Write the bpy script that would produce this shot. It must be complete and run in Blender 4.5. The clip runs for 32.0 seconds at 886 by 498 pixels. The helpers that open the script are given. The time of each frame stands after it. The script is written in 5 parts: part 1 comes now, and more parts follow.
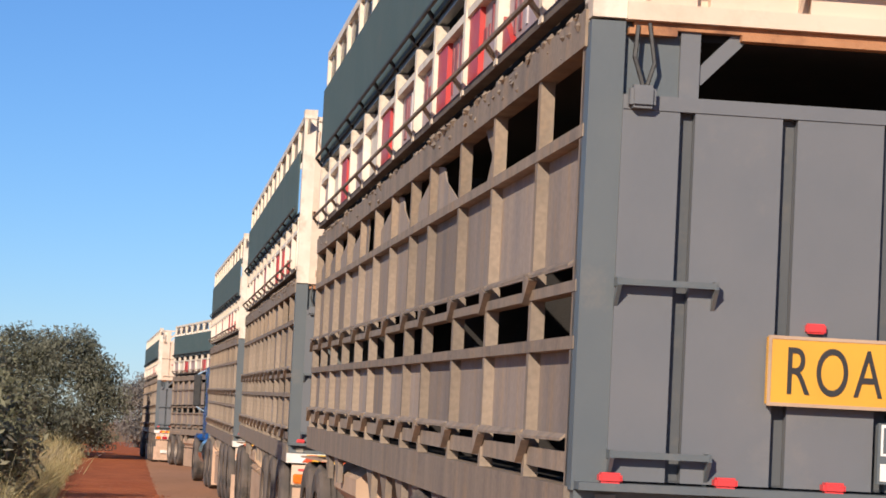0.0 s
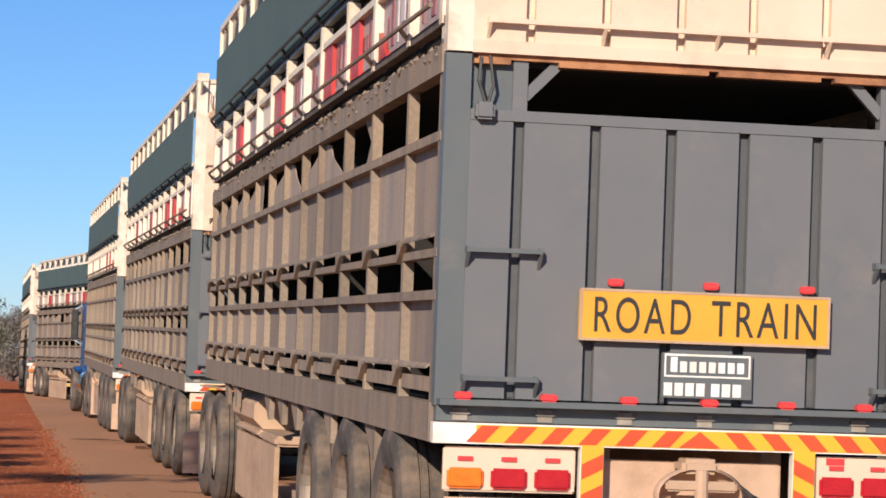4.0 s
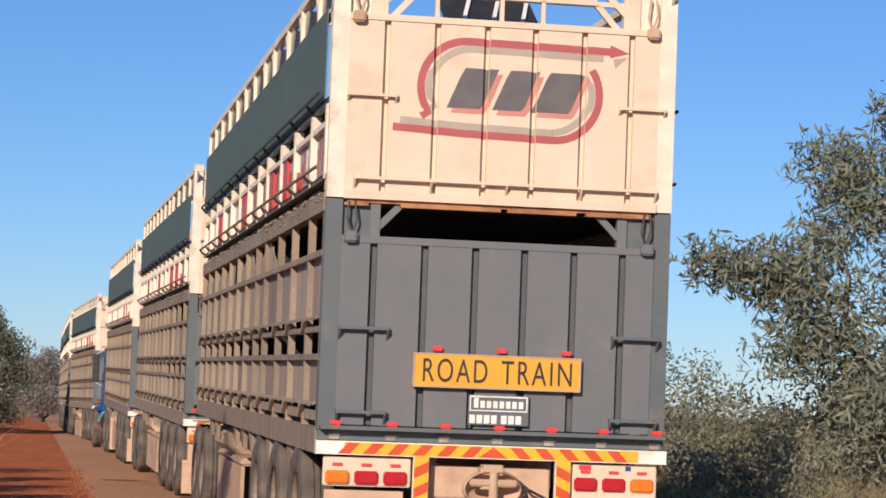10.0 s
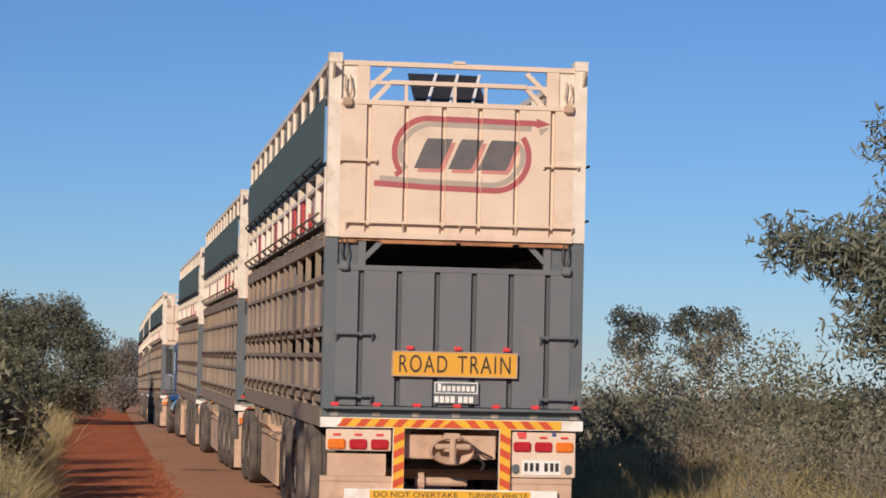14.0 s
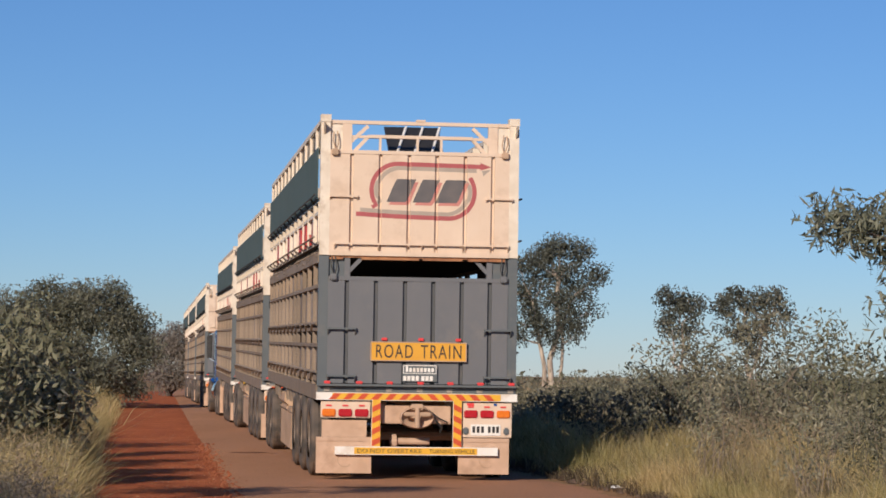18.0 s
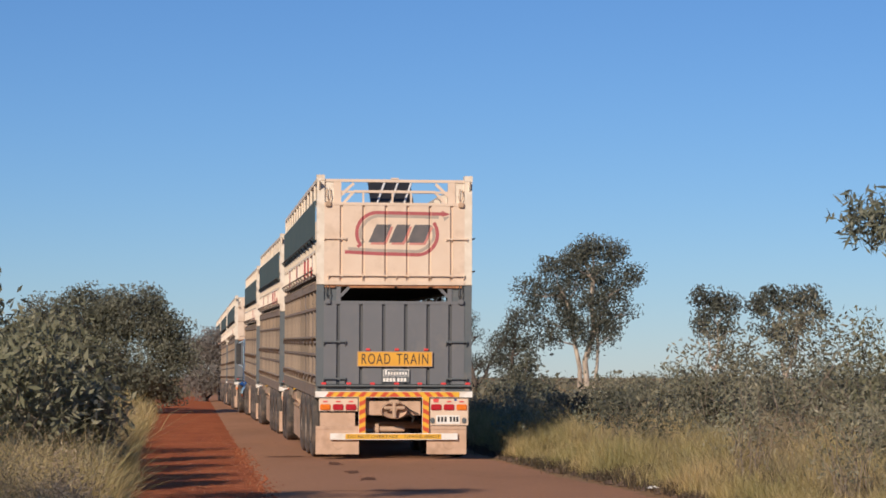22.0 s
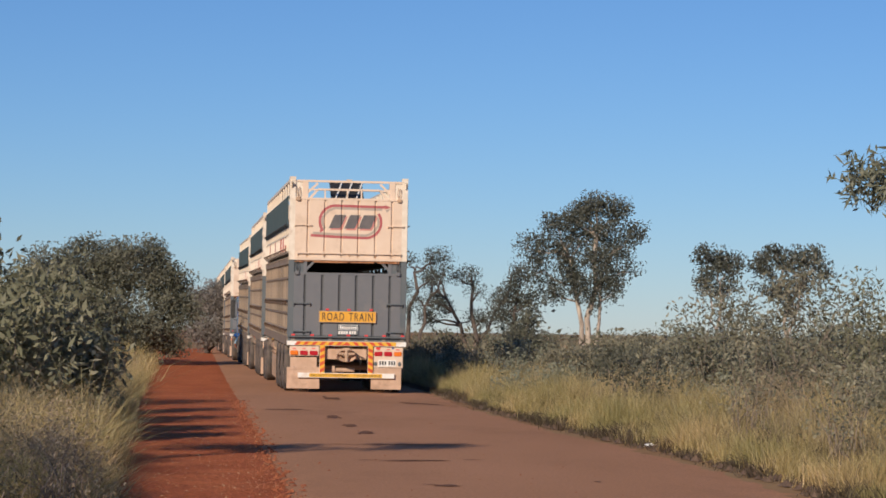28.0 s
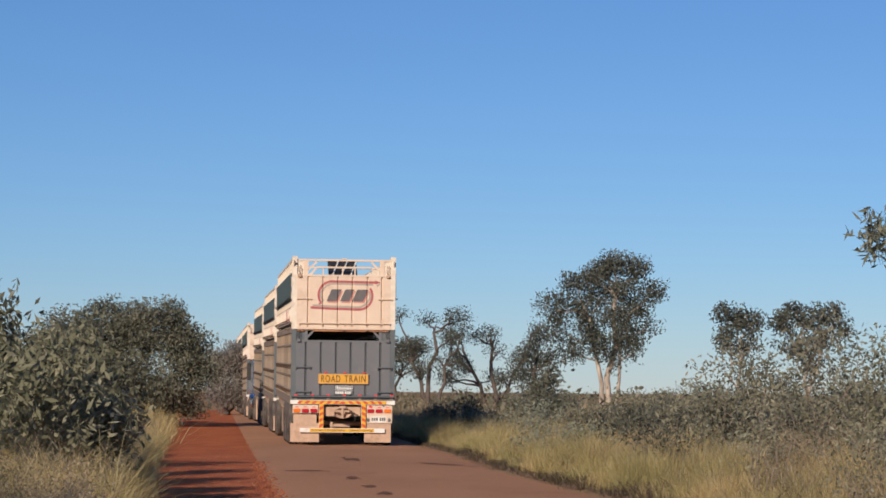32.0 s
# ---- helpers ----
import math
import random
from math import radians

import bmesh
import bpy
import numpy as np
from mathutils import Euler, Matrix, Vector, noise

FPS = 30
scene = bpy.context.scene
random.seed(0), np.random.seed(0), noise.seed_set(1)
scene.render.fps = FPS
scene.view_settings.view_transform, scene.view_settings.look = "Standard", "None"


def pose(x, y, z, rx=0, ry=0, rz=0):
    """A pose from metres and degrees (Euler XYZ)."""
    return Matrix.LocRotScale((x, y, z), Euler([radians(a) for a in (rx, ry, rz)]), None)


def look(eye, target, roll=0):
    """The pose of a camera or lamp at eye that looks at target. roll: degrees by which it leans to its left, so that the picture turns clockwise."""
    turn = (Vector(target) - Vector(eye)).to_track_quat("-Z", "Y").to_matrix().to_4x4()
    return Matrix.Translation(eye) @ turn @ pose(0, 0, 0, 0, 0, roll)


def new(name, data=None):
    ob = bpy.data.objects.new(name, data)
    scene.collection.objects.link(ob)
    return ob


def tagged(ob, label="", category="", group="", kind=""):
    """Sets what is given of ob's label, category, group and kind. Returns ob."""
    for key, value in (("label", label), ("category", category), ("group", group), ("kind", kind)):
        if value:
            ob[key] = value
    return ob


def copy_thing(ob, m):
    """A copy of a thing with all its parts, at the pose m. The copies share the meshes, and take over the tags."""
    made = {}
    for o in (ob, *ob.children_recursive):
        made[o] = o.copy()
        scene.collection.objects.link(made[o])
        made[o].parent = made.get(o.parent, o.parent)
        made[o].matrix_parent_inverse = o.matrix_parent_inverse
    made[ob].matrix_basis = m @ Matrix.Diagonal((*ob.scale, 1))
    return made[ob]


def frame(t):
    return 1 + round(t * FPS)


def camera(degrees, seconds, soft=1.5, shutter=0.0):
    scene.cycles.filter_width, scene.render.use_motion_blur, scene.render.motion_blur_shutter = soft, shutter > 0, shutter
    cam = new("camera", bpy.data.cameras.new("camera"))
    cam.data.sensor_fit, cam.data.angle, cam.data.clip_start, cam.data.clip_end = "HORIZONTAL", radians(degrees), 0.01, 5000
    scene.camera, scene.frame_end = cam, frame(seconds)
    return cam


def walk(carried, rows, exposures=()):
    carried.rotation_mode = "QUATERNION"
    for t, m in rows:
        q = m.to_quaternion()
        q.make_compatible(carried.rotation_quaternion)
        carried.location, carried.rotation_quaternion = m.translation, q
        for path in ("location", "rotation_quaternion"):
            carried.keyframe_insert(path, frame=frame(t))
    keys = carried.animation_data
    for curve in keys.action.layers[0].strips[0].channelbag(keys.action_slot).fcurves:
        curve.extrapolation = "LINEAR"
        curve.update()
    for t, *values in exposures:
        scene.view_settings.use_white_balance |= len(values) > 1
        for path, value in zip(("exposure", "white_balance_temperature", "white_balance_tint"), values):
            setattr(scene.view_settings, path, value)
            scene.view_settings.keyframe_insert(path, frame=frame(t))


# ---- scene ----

# ---------------------------------------------------------------- camera
EYE = 1.32
# seconds, turn to the right, tilt up, lean (degrees), sway to the right (metres)
VIEW = [(0.0, 2.50, 4.46, -2.75, 0.27), (0.5, 3.54, 2.95, -1.41, 0.07), (1.0, 4.04, 3.63, -1.75, 0.00), (1.5, 2.24, 3.69, -1.74, 0.00), (2.0, 2.88, 4.14, -2.09, 0.00),
        (2.5, 5.46, 2.66, -1.30, 0.00), (4.5, 5.66, 3.09, -2.04, 0.00), (5.0, 5.75, 3.30, -2.09, 0.00), (5.5, 6.03, 3.31, -1.74, 0.00), (6.0, 6.16, 2.96, -1.55, 0.00),
        (6.5, 6.24, 2.14, -1.10, 0.00), (7.0, 6.30, 1.98, -1.20, 0.00), (7.5, 6.09, 2.32, -1.46, 0.00), (8.0, 5.68, 2.83, -1.42, 0.00), (8.5, 5.45, 3.53, -1.39, 0.00),
        (9.0, 5.32, 3.78, -1.38, 0.00), (9.5, 4.91, 3.59, -1.39, 0.00), (10.0, 4.91, 3.84, -2.02, 0.00), (10.5, 4.60, 4.06, -1.59, 0.00), (11.0, 4.57, 4.42, -2.09, 0.00),
        (11.5, 4.59, 5.13, -1.99, 0.00), (12.0, 4.44, 5.63, -1.73, 0.00), (12.5, 4.18, 5.61, -1.40, 0.00), (13.0, 3.71, 4.49, -0.94, 0.00), (13.5, 3.43, 3.75, -1.05, 0.00),
        (14.0, 3.11, 3.45, -1.14, 0.00), (14.5, 3.18, 3.21, -1.00, 0.00), (15.0, 2.75, 3.09, -1.53, 0.00), (15.5, 2.38, 2.93, -1.41, 0.00), (17.5, 2.20, 2.71, -0.69, 0.00),
        (18.0, 2.04, 2.99, -0.75, 0.00), (18.5, 1.86, 3.01, -0.79, 0.00), (19.0, 1.71, 2.94, -0.88, 0.00), (19.5, 1.64, 2.60, -0.57, 0.00), (20.0, 2.00, 2.25, -0.61, 0.00),
        (20.5, 2.14, 2.27, -0.68, 0.00), (21.0, 1.79, 2.42, -0.67, 0.00), (21.5, 1.57, 2.93, -0.41, 0.00), (22.0, 1.23, 3.04, -0.14, 0.00), (22.5, 0.49, 2.53, 0.31, 0.00),
        (23.0, 0.01, 2.50, 0.05, 0.00), (23.5, 0.38, 2.41, -0.66, 0.00), (24.0, 1.21, 2.47, -0.64, 0.00), (24.5, -0.68, 2.99, -0.33, 0.06), (26.5, -0.39, 1.55, -0.27, 0.12),
        (27.0, 0.85, 2.15, -0.04, 0.10), (27.5, 0.99, 2.17, -0.12, 0.09), (28.0, 1.13, 1.97, -0.88, 0.06), (28.5, 1.58, 2.00, -1.02, 0.07), (29.0, 1.89, 2.39, -0.99, 0.08),
        (29.5, 1.51, 2.37, -0.89, 0.09), (30.0, 1.11, 2.39, -0.53, 0.07), (30.5, 0.49, 1.59, -0.70, 0.10), (31.0, 0.27, 0.12, -0.90, 0.10), (31.5, 0.53, 2.94, -0.96, 0.09),
        (32.0, 0.65, 3.39, -0.50, 0.08)]


def view(turn, tilt, lean, sway):
    return pose(sway, 0, EYE, 90 + tilt, 0, -turn) @ pose(0, 0, 0, 0, 0, -lean)


cam = camera(20.87, 32.0, soft=1.7)
walk(cam, [(t, view(a, b, c, x)) for t, a, b, c, x in VIEW], exposures=[(0, 0.34, 5550, 14), (6.5, 0.40, 5550, 14), (8.2, 0.43, 5550, 14), (10, 0.21, 5600, 15), (11, 0.07, 5600, 15), (12.6, -0.08, 5600, 15), (32, -0.08, 5650, 15)])

# ---------------------------------------------------------------- light
SUN_WAY = Vector((0.37, 0.88, -0.40)).normalized()
world = bpy.data.worlds.new("sky")
scene.world = world
world.use_nodes = True
wn = world.node_tree
sky = wn.nodes.new("ShaderNodeTexSky")
sky.sky_type = "NISHITA"
sky.sun_disc = False
sky.sun_elevation = math.asin(-SUN_WAY.z)
sky.sun_rotation = math.atan2(-SUN_WAY.x, -SUN_WAY.y)
sky.air_density, sky.dust_density, sky.ozone_density = 0.96, 0.0, 6.4
wn.nodes["Background"].inputs["Strength"].default_value = 0.077
wn.links.new(sky.outputs[0], wn.nodes["Background"].inputs["Color"])
sun = new("sun", bpy.data.lights.new("sun", "SUN"))
sun.data.energy, sun.data.angle, sun.data.color = 5.0, radians(0.53), (1.0, 0.80, 0.53)
sun.matrix_world = look((0, 0, 30), Vector((0, 0, 30)) + SUN_WAY)


# ---------------------------------------------------------------- materials
def nodes_of(name):
    m = bpy.data.materials.new(name)
    m.use_nodes = True
    nt = m.node_tree
    return m, nt, nt.nodes["Principled BSDF"]


def surface(name, base, second, scale=6.0, fine=60.0, rough=0.7, metal=0.0, bump=0.1, dirt=None, dirt_amount=0.5, dirt_scale=1.5, stretch=(1, 1, 1), vary=0.0, world_space=False, grit=0.0):
    """A worn surface: two tones in patches, a fine grain in the relief, and dirt in streaks."""
    m, nt, b = nodes_of(name)
    N, L = nt.nodes, nt.links
    tc = N.new("ShaderNodeTexCoord")
    mp = N.new("ShaderNodeMapping")
    mp.inputs["Scale"].default_value = stretch
    if world_space:
        geo = N.new("ShaderNodeNewGeometry")
        L.new(geo.outputs["Position"], mp.inputs["Vector"])
    else:
        L.new(tc.outputs["Object"], mp.inputs["Vector"])
    n1 = N.new("ShaderNodeTexNoise")
    n1.inputs["Scale"].default_value, n1.inputs["Detail"].default_value = scale, 5
    L.new(mp.outputs[0], n1.inputs["Vector"])
    r1 = N.new("ShaderNodeValToRGB")
    r1.color_ramp.elements[0].position, r1.color_ramp.elements[1].position = 0.36, 0.66
    r1.color_ramp.elements[0].color, r1.color_ramp.elements[1].color = (*base, 1), (*second, 1)
    L.new(n1.outputs["Fac"], r1.inputs["Fac"])
    col = r1.outputs[0]
    n2 = N.new("ShaderNodeTexNoise")
    n2.inputs["Scale"].default_value, n2.inputs["Detail"].default_value = fine, 4
    L.new(mp.outputs[0], n2.inputs["Vector"])
    if dirt:
        n3 = N.new("ShaderNodeTexNoise")
        n3.inputs["Scale"].default_value, n3.inputs["Detail"].default_value, n3.inputs["Roughness"].default_value = dirt_scale, 8, 0.7
        L.new(mp.outputs[0], n3.inputs["Vector"])
        r3 = N.new("ShaderNodeMapRange")
        r3.inputs["From Min"].default_value, r3.inputs["From Max"].default_value = 0.62 - 0.3 * dirt_amount, 0.78 - 0.2 * dirt_amount
        r3.inputs["To Max"].default_value = 0.85
        L.new(n3.outputs["Fac"], r3.inputs["Value"])
        mx = N.new("ShaderNodeMix")
        mx.data_type = "RGBA"
        L.new(r3.outputs[0], mx.inputs["Factor"])
        L.new(col, mx.inputs[6])
        mx.inputs[7].default_value = (*dirt, 1)
        col = mx.outputs[2]
    if vary:
        oi = N.new("ShaderNodeObjectInfo")
        hs = N.new("ShaderNodeHueSaturation")
        mr = N.new("ShaderNodeMapRange")
        mr.inputs["To Min"].default_value, mr.inputs["To Max"].default_value = 1 - vary, 1 + vary
        L.new(oi.outputs["Random"], mr.inputs["Value"])
        L.new(mr.outputs[0], hs.inputs["Value"])
        L.new(col, hs.inputs["Color"])
        col = hs.outputs[0]
    if grit:
        speck = N.new("ShaderNodeTexNoise")
        speck.inputs["Scale"].default_value, speck.inputs["Detail"].default_value = 38, 3
        L.new(tc.outputs["Object"], speck.inputs["Vector"])
        gr = N.new("ShaderNodeMapRange")
        gr.inputs["From Min"].default_value, gr.inputs["From Max"].default_value = 0.35, 0.65
        gr.inputs["To Min"].default_value, gr.inputs["To Max"].default_value = 1 - grit, 1 + grit
        L.new(speck.outputs["Fac"], gr.inputs["Value"])
        gh = N.new("ShaderNodeHueSaturation")
        L.new(gr.outputs[0], gh.inputs["Value"])
        L.new(col, gh.inputs["Color"])
        col = gh.outputs[0]
    L.new(col, b.inputs["Base Color"])
    b.inputs["Roughness"].default_value, b.inputs["Metallic"].default_value = rough, metal
    bp = N.new("ShaderNodeBump")
    bp.inputs["Strength"].default_value, bp.inputs["Distance"].default_value = bump, 0.02
    L.new(n2.outputs["Fac"], bp.inputs["Height"])
    L.new(bp.outputs[0], b.inputs["Normal"])
    return m


def leafy(name, a, b_, c, tone=0.2, shift=0.01, plant=0.0):
    """Foliage: tones that differ from leaf to leaf, a little light through the leaf."""
    m, nt, b = nodes_of(name)
    N, L = nt.nodes, nt.links
    g = N.new("ShaderNodeNewGeometry")
    r = N.new("ShaderNodeValToRGB")
    r.color_ramp.elements[0].color, r.color_ramp.elements[1].color = (*a, 1), (*c, 1)
    e = r.color_ramp.elements.new(0.5)
    e.color = (*b_, 1)
    L.new(g.outputs["Random Per Island"], r.inputs["Fac"])
    patch = N.new("ShaderNodeTexNoise")
    patch.inputs["Scale"].default_value, patch.inputs["Detail"].default_value = 0.7, 4
    L.new(g.outputs["Position"], patch.inputs["Vector"])
    mr = N.new("ShaderNodeMapRange")
    mr.inputs["From Min"].default_value, mr.inputs["From Max"].default_value = 0.3, 0.7
    mr.inputs["To Min"].default_value, mr.inputs["To Max"].default_value = 1.0 - tone, 1.0 + tone
    L.new(patch.outputs["Fac"], mr.inputs["Value"])
    hs = N.new("ShaderNodeHueSaturation")
    value = mr.outputs[0]
    if plant:
        oi = N.new("ShaderNodeObjectInfo")
        pr = N.new("ShaderNodeMapRange")
        pr.inputs["To Min"].default_value, pr.inputs["To Max"].default_value = 1 - plant, 1 + plant
        L.new(oi.outputs["Random"], pr.inputs["Value"])
        both = N.new("ShaderNodeMath")
        both.operation = "MULTIPLY"
        L.new(value, both.inputs[0])
        L.new(pr.outputs[0], both.inputs[1])
        value = both.outputs[0]
    L.new(value, hs.inputs["Value"])
    hue = N.new("ShaderNodeMapRange")
    hue.inputs["From Min"].default_value, hue.inputs["From Max"].default_value = 0.3, 0.7
    hue.inputs["To Min"].default_value, hue.inputs["To Max"].default_value = 0.5 + shift, 0.5 - shift
    L.new(patch.outputs["Fac"], hue.inputs["Value"])
    L.new(hue.outputs[0], hs.inputs["Hue"])
    L.new(r.outputs[0], hs.inputs["Color"])
    L.new(hs.outputs[0], b.inputs["Base Color"])
    b.inputs["Roughness"].default_value = 0.6
    b.inputs["Specular IOR Level"].default_value = 0.2
    tr = N.new("ShaderNodeBsdfTranslucent")
    L.new(hs.outputs[0], tr.inputs["Color"])
    mx = N.new("ShaderNodeMixShader")
    mx.inputs[0].default_value = 0.36
    L.new(b.outputs[0], mx.inputs[1])
    L.new(tr.outputs[0], mx.inputs[2])
    L.new(mx.outputs[0], N["Material Output"].inputs["Surface"])
    return m


M_CREAM = surface("cream_paint", (0.70, 0.555, 0.43), (0.665, 0.515, 0.39), 3, 40, 0.45, 0, 0.04, (0.50, 0.365, 0.26), 0.28, 1.2)
M_GREY = surface("dark_grey_paint", (0.130, 0.136, 0.149), (0.146, 0.148, 0.158), 2.5, 50, 0.5, 0, 0.05, (0.20, 0.185, 0.175), 0.22, 1.4)
# darker than the gate's grey: groove shade put into the colour, with some dirt
M_GROOVE_SHADE = surface("shaded_groove_slate", (0.072, 0.078, 0.086), (0.086, 0.09, 0.097), 3, 50, 0.55, 0, 0.05, (0.14, 0.125, 0.11), 0.25, 2.0)
M_HINGE = surface("chalky_hinge_steel", (0.36, 0.32, 0.275), (0.24, 0.21, 0.18), 9, 60, 0.7, 0, 0.1)
M_SLATE = surface("slate_grey_paint", (0.098, 0.114, 0.126), (0.112, 0.126, 0.134), 3, 50, 0.5, 0, 0.05, (0.19, 0.17, 0.15), 0.3, 2.0)
M_MESH = surface("dark_green_shade_mesh", (0.065, 0.105, 0.105), (0.08, 0.118, 0.116), 2, 120, 0.8, 0, 0.2, (0.12, 0.12, 0.11), 0.2, 1.5)
M_SIDE = surface("dusty_side_plate", (0.225, 0.188, 0.168), (0.315, 0.248, 0.20), 1.6, 30, 0.75, 0, 0.12, (0.36, 0.235, 0.125), 0.36, 2.4, (1, 2.6, 0.3), 0.28, grit=0.08)
M_POST = surface("dusty_post", (0.275, 0.212, 0.158), (0.185, 0.148, 0.118), 4, 60, 0.75, 0, 0.1, (0.34, 0.225, 0.13), 0.34, 2.5, (1, 1.5, 0.4), 0.18, grit=0.1)
M_CREAMPOST = surface("weathered_cream_paint", (0.76, 0.68, 0.57), (0.66, 0.57, 0.46), 5, 60, 0.6, 0, 0.08, (0.42, 0.30, 0.20), 0.3, 3.0)
M_RED = surface("faded_red_paint", (0.50, 0.035, 0.03), (0.42, 0.05, 0.045), 4, 50, 0.5, 0, 0.05, (0.40, 0.22, 0.17), 0.25, 2.0)
M_MAROON = surface("faded_maroon_letters", (0.22, 0.055, 0.06), (0.30, 0.10, 0.10), 9, 60, 0.6, 0, 0.05, (0.36, 0.24, 0.20), 0.35, 4.0)
M_GHOST = surface("pale_letter_edge", (0.60, 0.55, 0.55), (0.50, 0.44, 0.44), 9, 60, 0.6, 0, 0.05, (0.36, 0.26, 0.22), 0.35, 4.0)
M_PALE = surface("faded_lettered_plate", (0.45, 0.35, 0.35), (0.36, 0.26, 0.26), 7, 60, 0.6, 0, 0.05, (0.36, 0.24, 0.18), 0.4, 2.5)
# near-black: the shade inside the crate is put into this colour
M_INNER = surface("dirty_shaded_inner_steel", (0.014, 0.012, 0.012), (0.022, 0.018, 0.016), 4, 60, 0.85, 0, 0.2)
M_BLACK = surface("black_steel", (0.03, 0.03, 0.032), (0.045, 0.042, 0.04), 8, 80, 0.55, 0.2, 0.08)
M_RUBBER = surface("dusty_tyre_rubber", (0.06, 0.054, 0.050), (0.125, 0.10, 0.085), 5, 90, 0.9, 0, 0.3, (0.22, 0.16, 0.115), 0.32, 3.0)
M_RIM = surface("dusty_wheel_rim", (0.30, 0.24, 0.19), (0.20, 0.16, 0.13), 6, 60, 0.6, 0.3, 0.1)
M_DUSTY = surface("red_dust_on_steel", (0.50, 0.345, 0.235), (0.40, 0.28, 0.19), 3, 50, 0.85, 0, 0.15, (0.30, 0.20, 0.13), 0.3, 2.0)
M_FLAP = surface("dusty_mud_flap", (0.56, 0.385, 0.275), (0.47, 0.32, 0.22), 4, 70, 0.9, 0, 0.1, (0.36, 0.235, 0.155), 0.3, 2.5)
M_YELLOW = surface("sign_yellow", (0.70, 0.36, 0.03), (0.66, 0.33, 0.03), 4, 50, 0.4, 0, 0.02, (0.6, 0.36, 0.09), 0.15, 3.0)
M_STRIPE_Y = surface("reflective_yellow", (0.74, 0.42, 0.025), (0.70, 0.38, 0.025), 8, 60, 0.4, 0, 0.02)
M_STRIPE_R = surface("reflective_red", (0.58, 0.085, 0.025), (0.52, 0.075, 0.025), 8, 60, 0.4, 0, 0.02)
M_LETTER = surface("black_lettering", (0.025, 0.025, 0.025), (0.035, 0.03, 0.03), 8, 60, 0.5, 0, 0.02)
M_WHITE = surface("white_paint", (0.80, 0.78, 0.74), (0.74, 0.70, 0.64), 5, 60, 0.45, 0, 0.03, (0.55, 0.42, 0.30), 0.3, 2.5)
M_LENS_R = surface("red_lamp_lens", (0.45, 0.015, 0.02), (0.38, 0.012, 0.018), 20, 90, 0.25, 0, 0.15)
M_LENS_O = surface("amber_lamp_lens", (0.75, 0.20, 0.01), (0.68, 0.16, 0.01), 20, 90, 0.25, 0, 0.15)
M_BRIGHT_RED = surface("small_red_marker", (0.70, 0.05, 0.05), (0.62, 0.05, 0.05), 20, 90, 0.4, 0, 0.05)
M_TIMBER = surface("rusty_timber_edge", (0.42, 0.20, 0.09), (0.26, 0.11, 0.05), 6, 50, 0.8, 0, 0.2, (0.12, 0.06, 0.04), 0.4, 3)
M_LOGO_RED = surface("faded_logo_red", (0.40, 0.095, 0.10), (0.36, 0.085, 0.09), 6, 60, 0.5, 0, 0.02)
M_LOGO_GREY = surface("faded_logo_grey", (0.40, 0.335, 0.275), (0.36, 0.30, 0.25), 6, 60, 0.5, 0, 0.02)
M_LOGO_DARK = surface("faded_logo_charcoal", (0.10, 0.095, 0.10), (0.135, 0.12, 0.118), 6, 60, 0.5, 0, 0.02)
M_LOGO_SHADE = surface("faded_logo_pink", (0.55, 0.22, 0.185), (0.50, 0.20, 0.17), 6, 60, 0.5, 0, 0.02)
M_BLUE = surface("blue_cab_paint", (0.015, 0.08, 0.30), (0.015, 0.07, 0.26), 3, 50, 0.25, 0, 0.02, (0.2, 0.16, 0.13), 0.25, 2)
M_CHROME = surface("polished_steel", (0.75, 0.75, 0.76), (0.68, 0.68, 0.7), 4, 50, 0.15, 1.0, 0.02)
M_GLASS = surface("dark_cab_glass", (0.02, 0.025, 0.03), (0.02, 0.025, 0.03), 4, 50, 0.05, 0, 0.0)
M_BARK = surface("pale_bark", (0.50, 0.42, 0.34), (0.30, 0.24, 0.19), 6, 40, 0.85, 0, 0.3, (0.14, 0.11, 0.09), 0.35, 3, (1, 1, 0.3))
M_TWIG = surface("dry_grey_twigs", (0.25, 0.20, 0.155), (0.17, 0.135, 0.105), 6, 40, 0.9, 0, 0.2)
M_BARK_DARK = surface("dark_bark", (0.085, 0.066, 0.055), (0.14, 0.11, 0.09), 6, 40, 0.9, 0, 0.3)
M_LEAF_GUM = leafy("gum_leaves", (0.20, 0.215, 0.150), (0.285, 0.298, 0.215), (0.40, 0.40, 0.305), 0.25, 0.01, 0.2)
M_LEAF_YOUNG = leafy("young_gum_leaves", (0.135, 0.14, 0.085), (0.20, 0.198, 0.125), (0.31, 0.295, 0.20), 0.3, 0.015, 0.25)
# pale, greyish leaf tones: the dust haze in the air is mixed into them
M_LEAF_HAZE = leafy("haze_paled_leaves", (0.24, 0.215, 0.19), (0.29, 0.262, 0.235), (0.35, 0.318, 0.285))
M_LEAF_TREE = leafy("tree_leaves", (0.085, 0.092, 0.072), (0.125, 0.132, 0.105), (0.19, 0.195, 0.16))
M_LEAF_DARK = leafy("wattle_leaves", (0.115, 0.120, 0.088), (0.17, 0.172, 0.125), (0.24, 0.235, 0.175), 0.25, 0.01, 0.2)
M_LEAF_GREY = leafy("saltbush_leaves", (0.165, 0.162, 0.108), (0.24, 0.228, 0.155), (0.36, 0.33, 0.232), 0.3, 0.015, 0.35)
M_GRASS = leafy("dry_grass", (0.27, 0.215, 0.078), (0.47, 0.385, 0.165), (0.66, 0.545, 0.30), 0.32, 0.025)
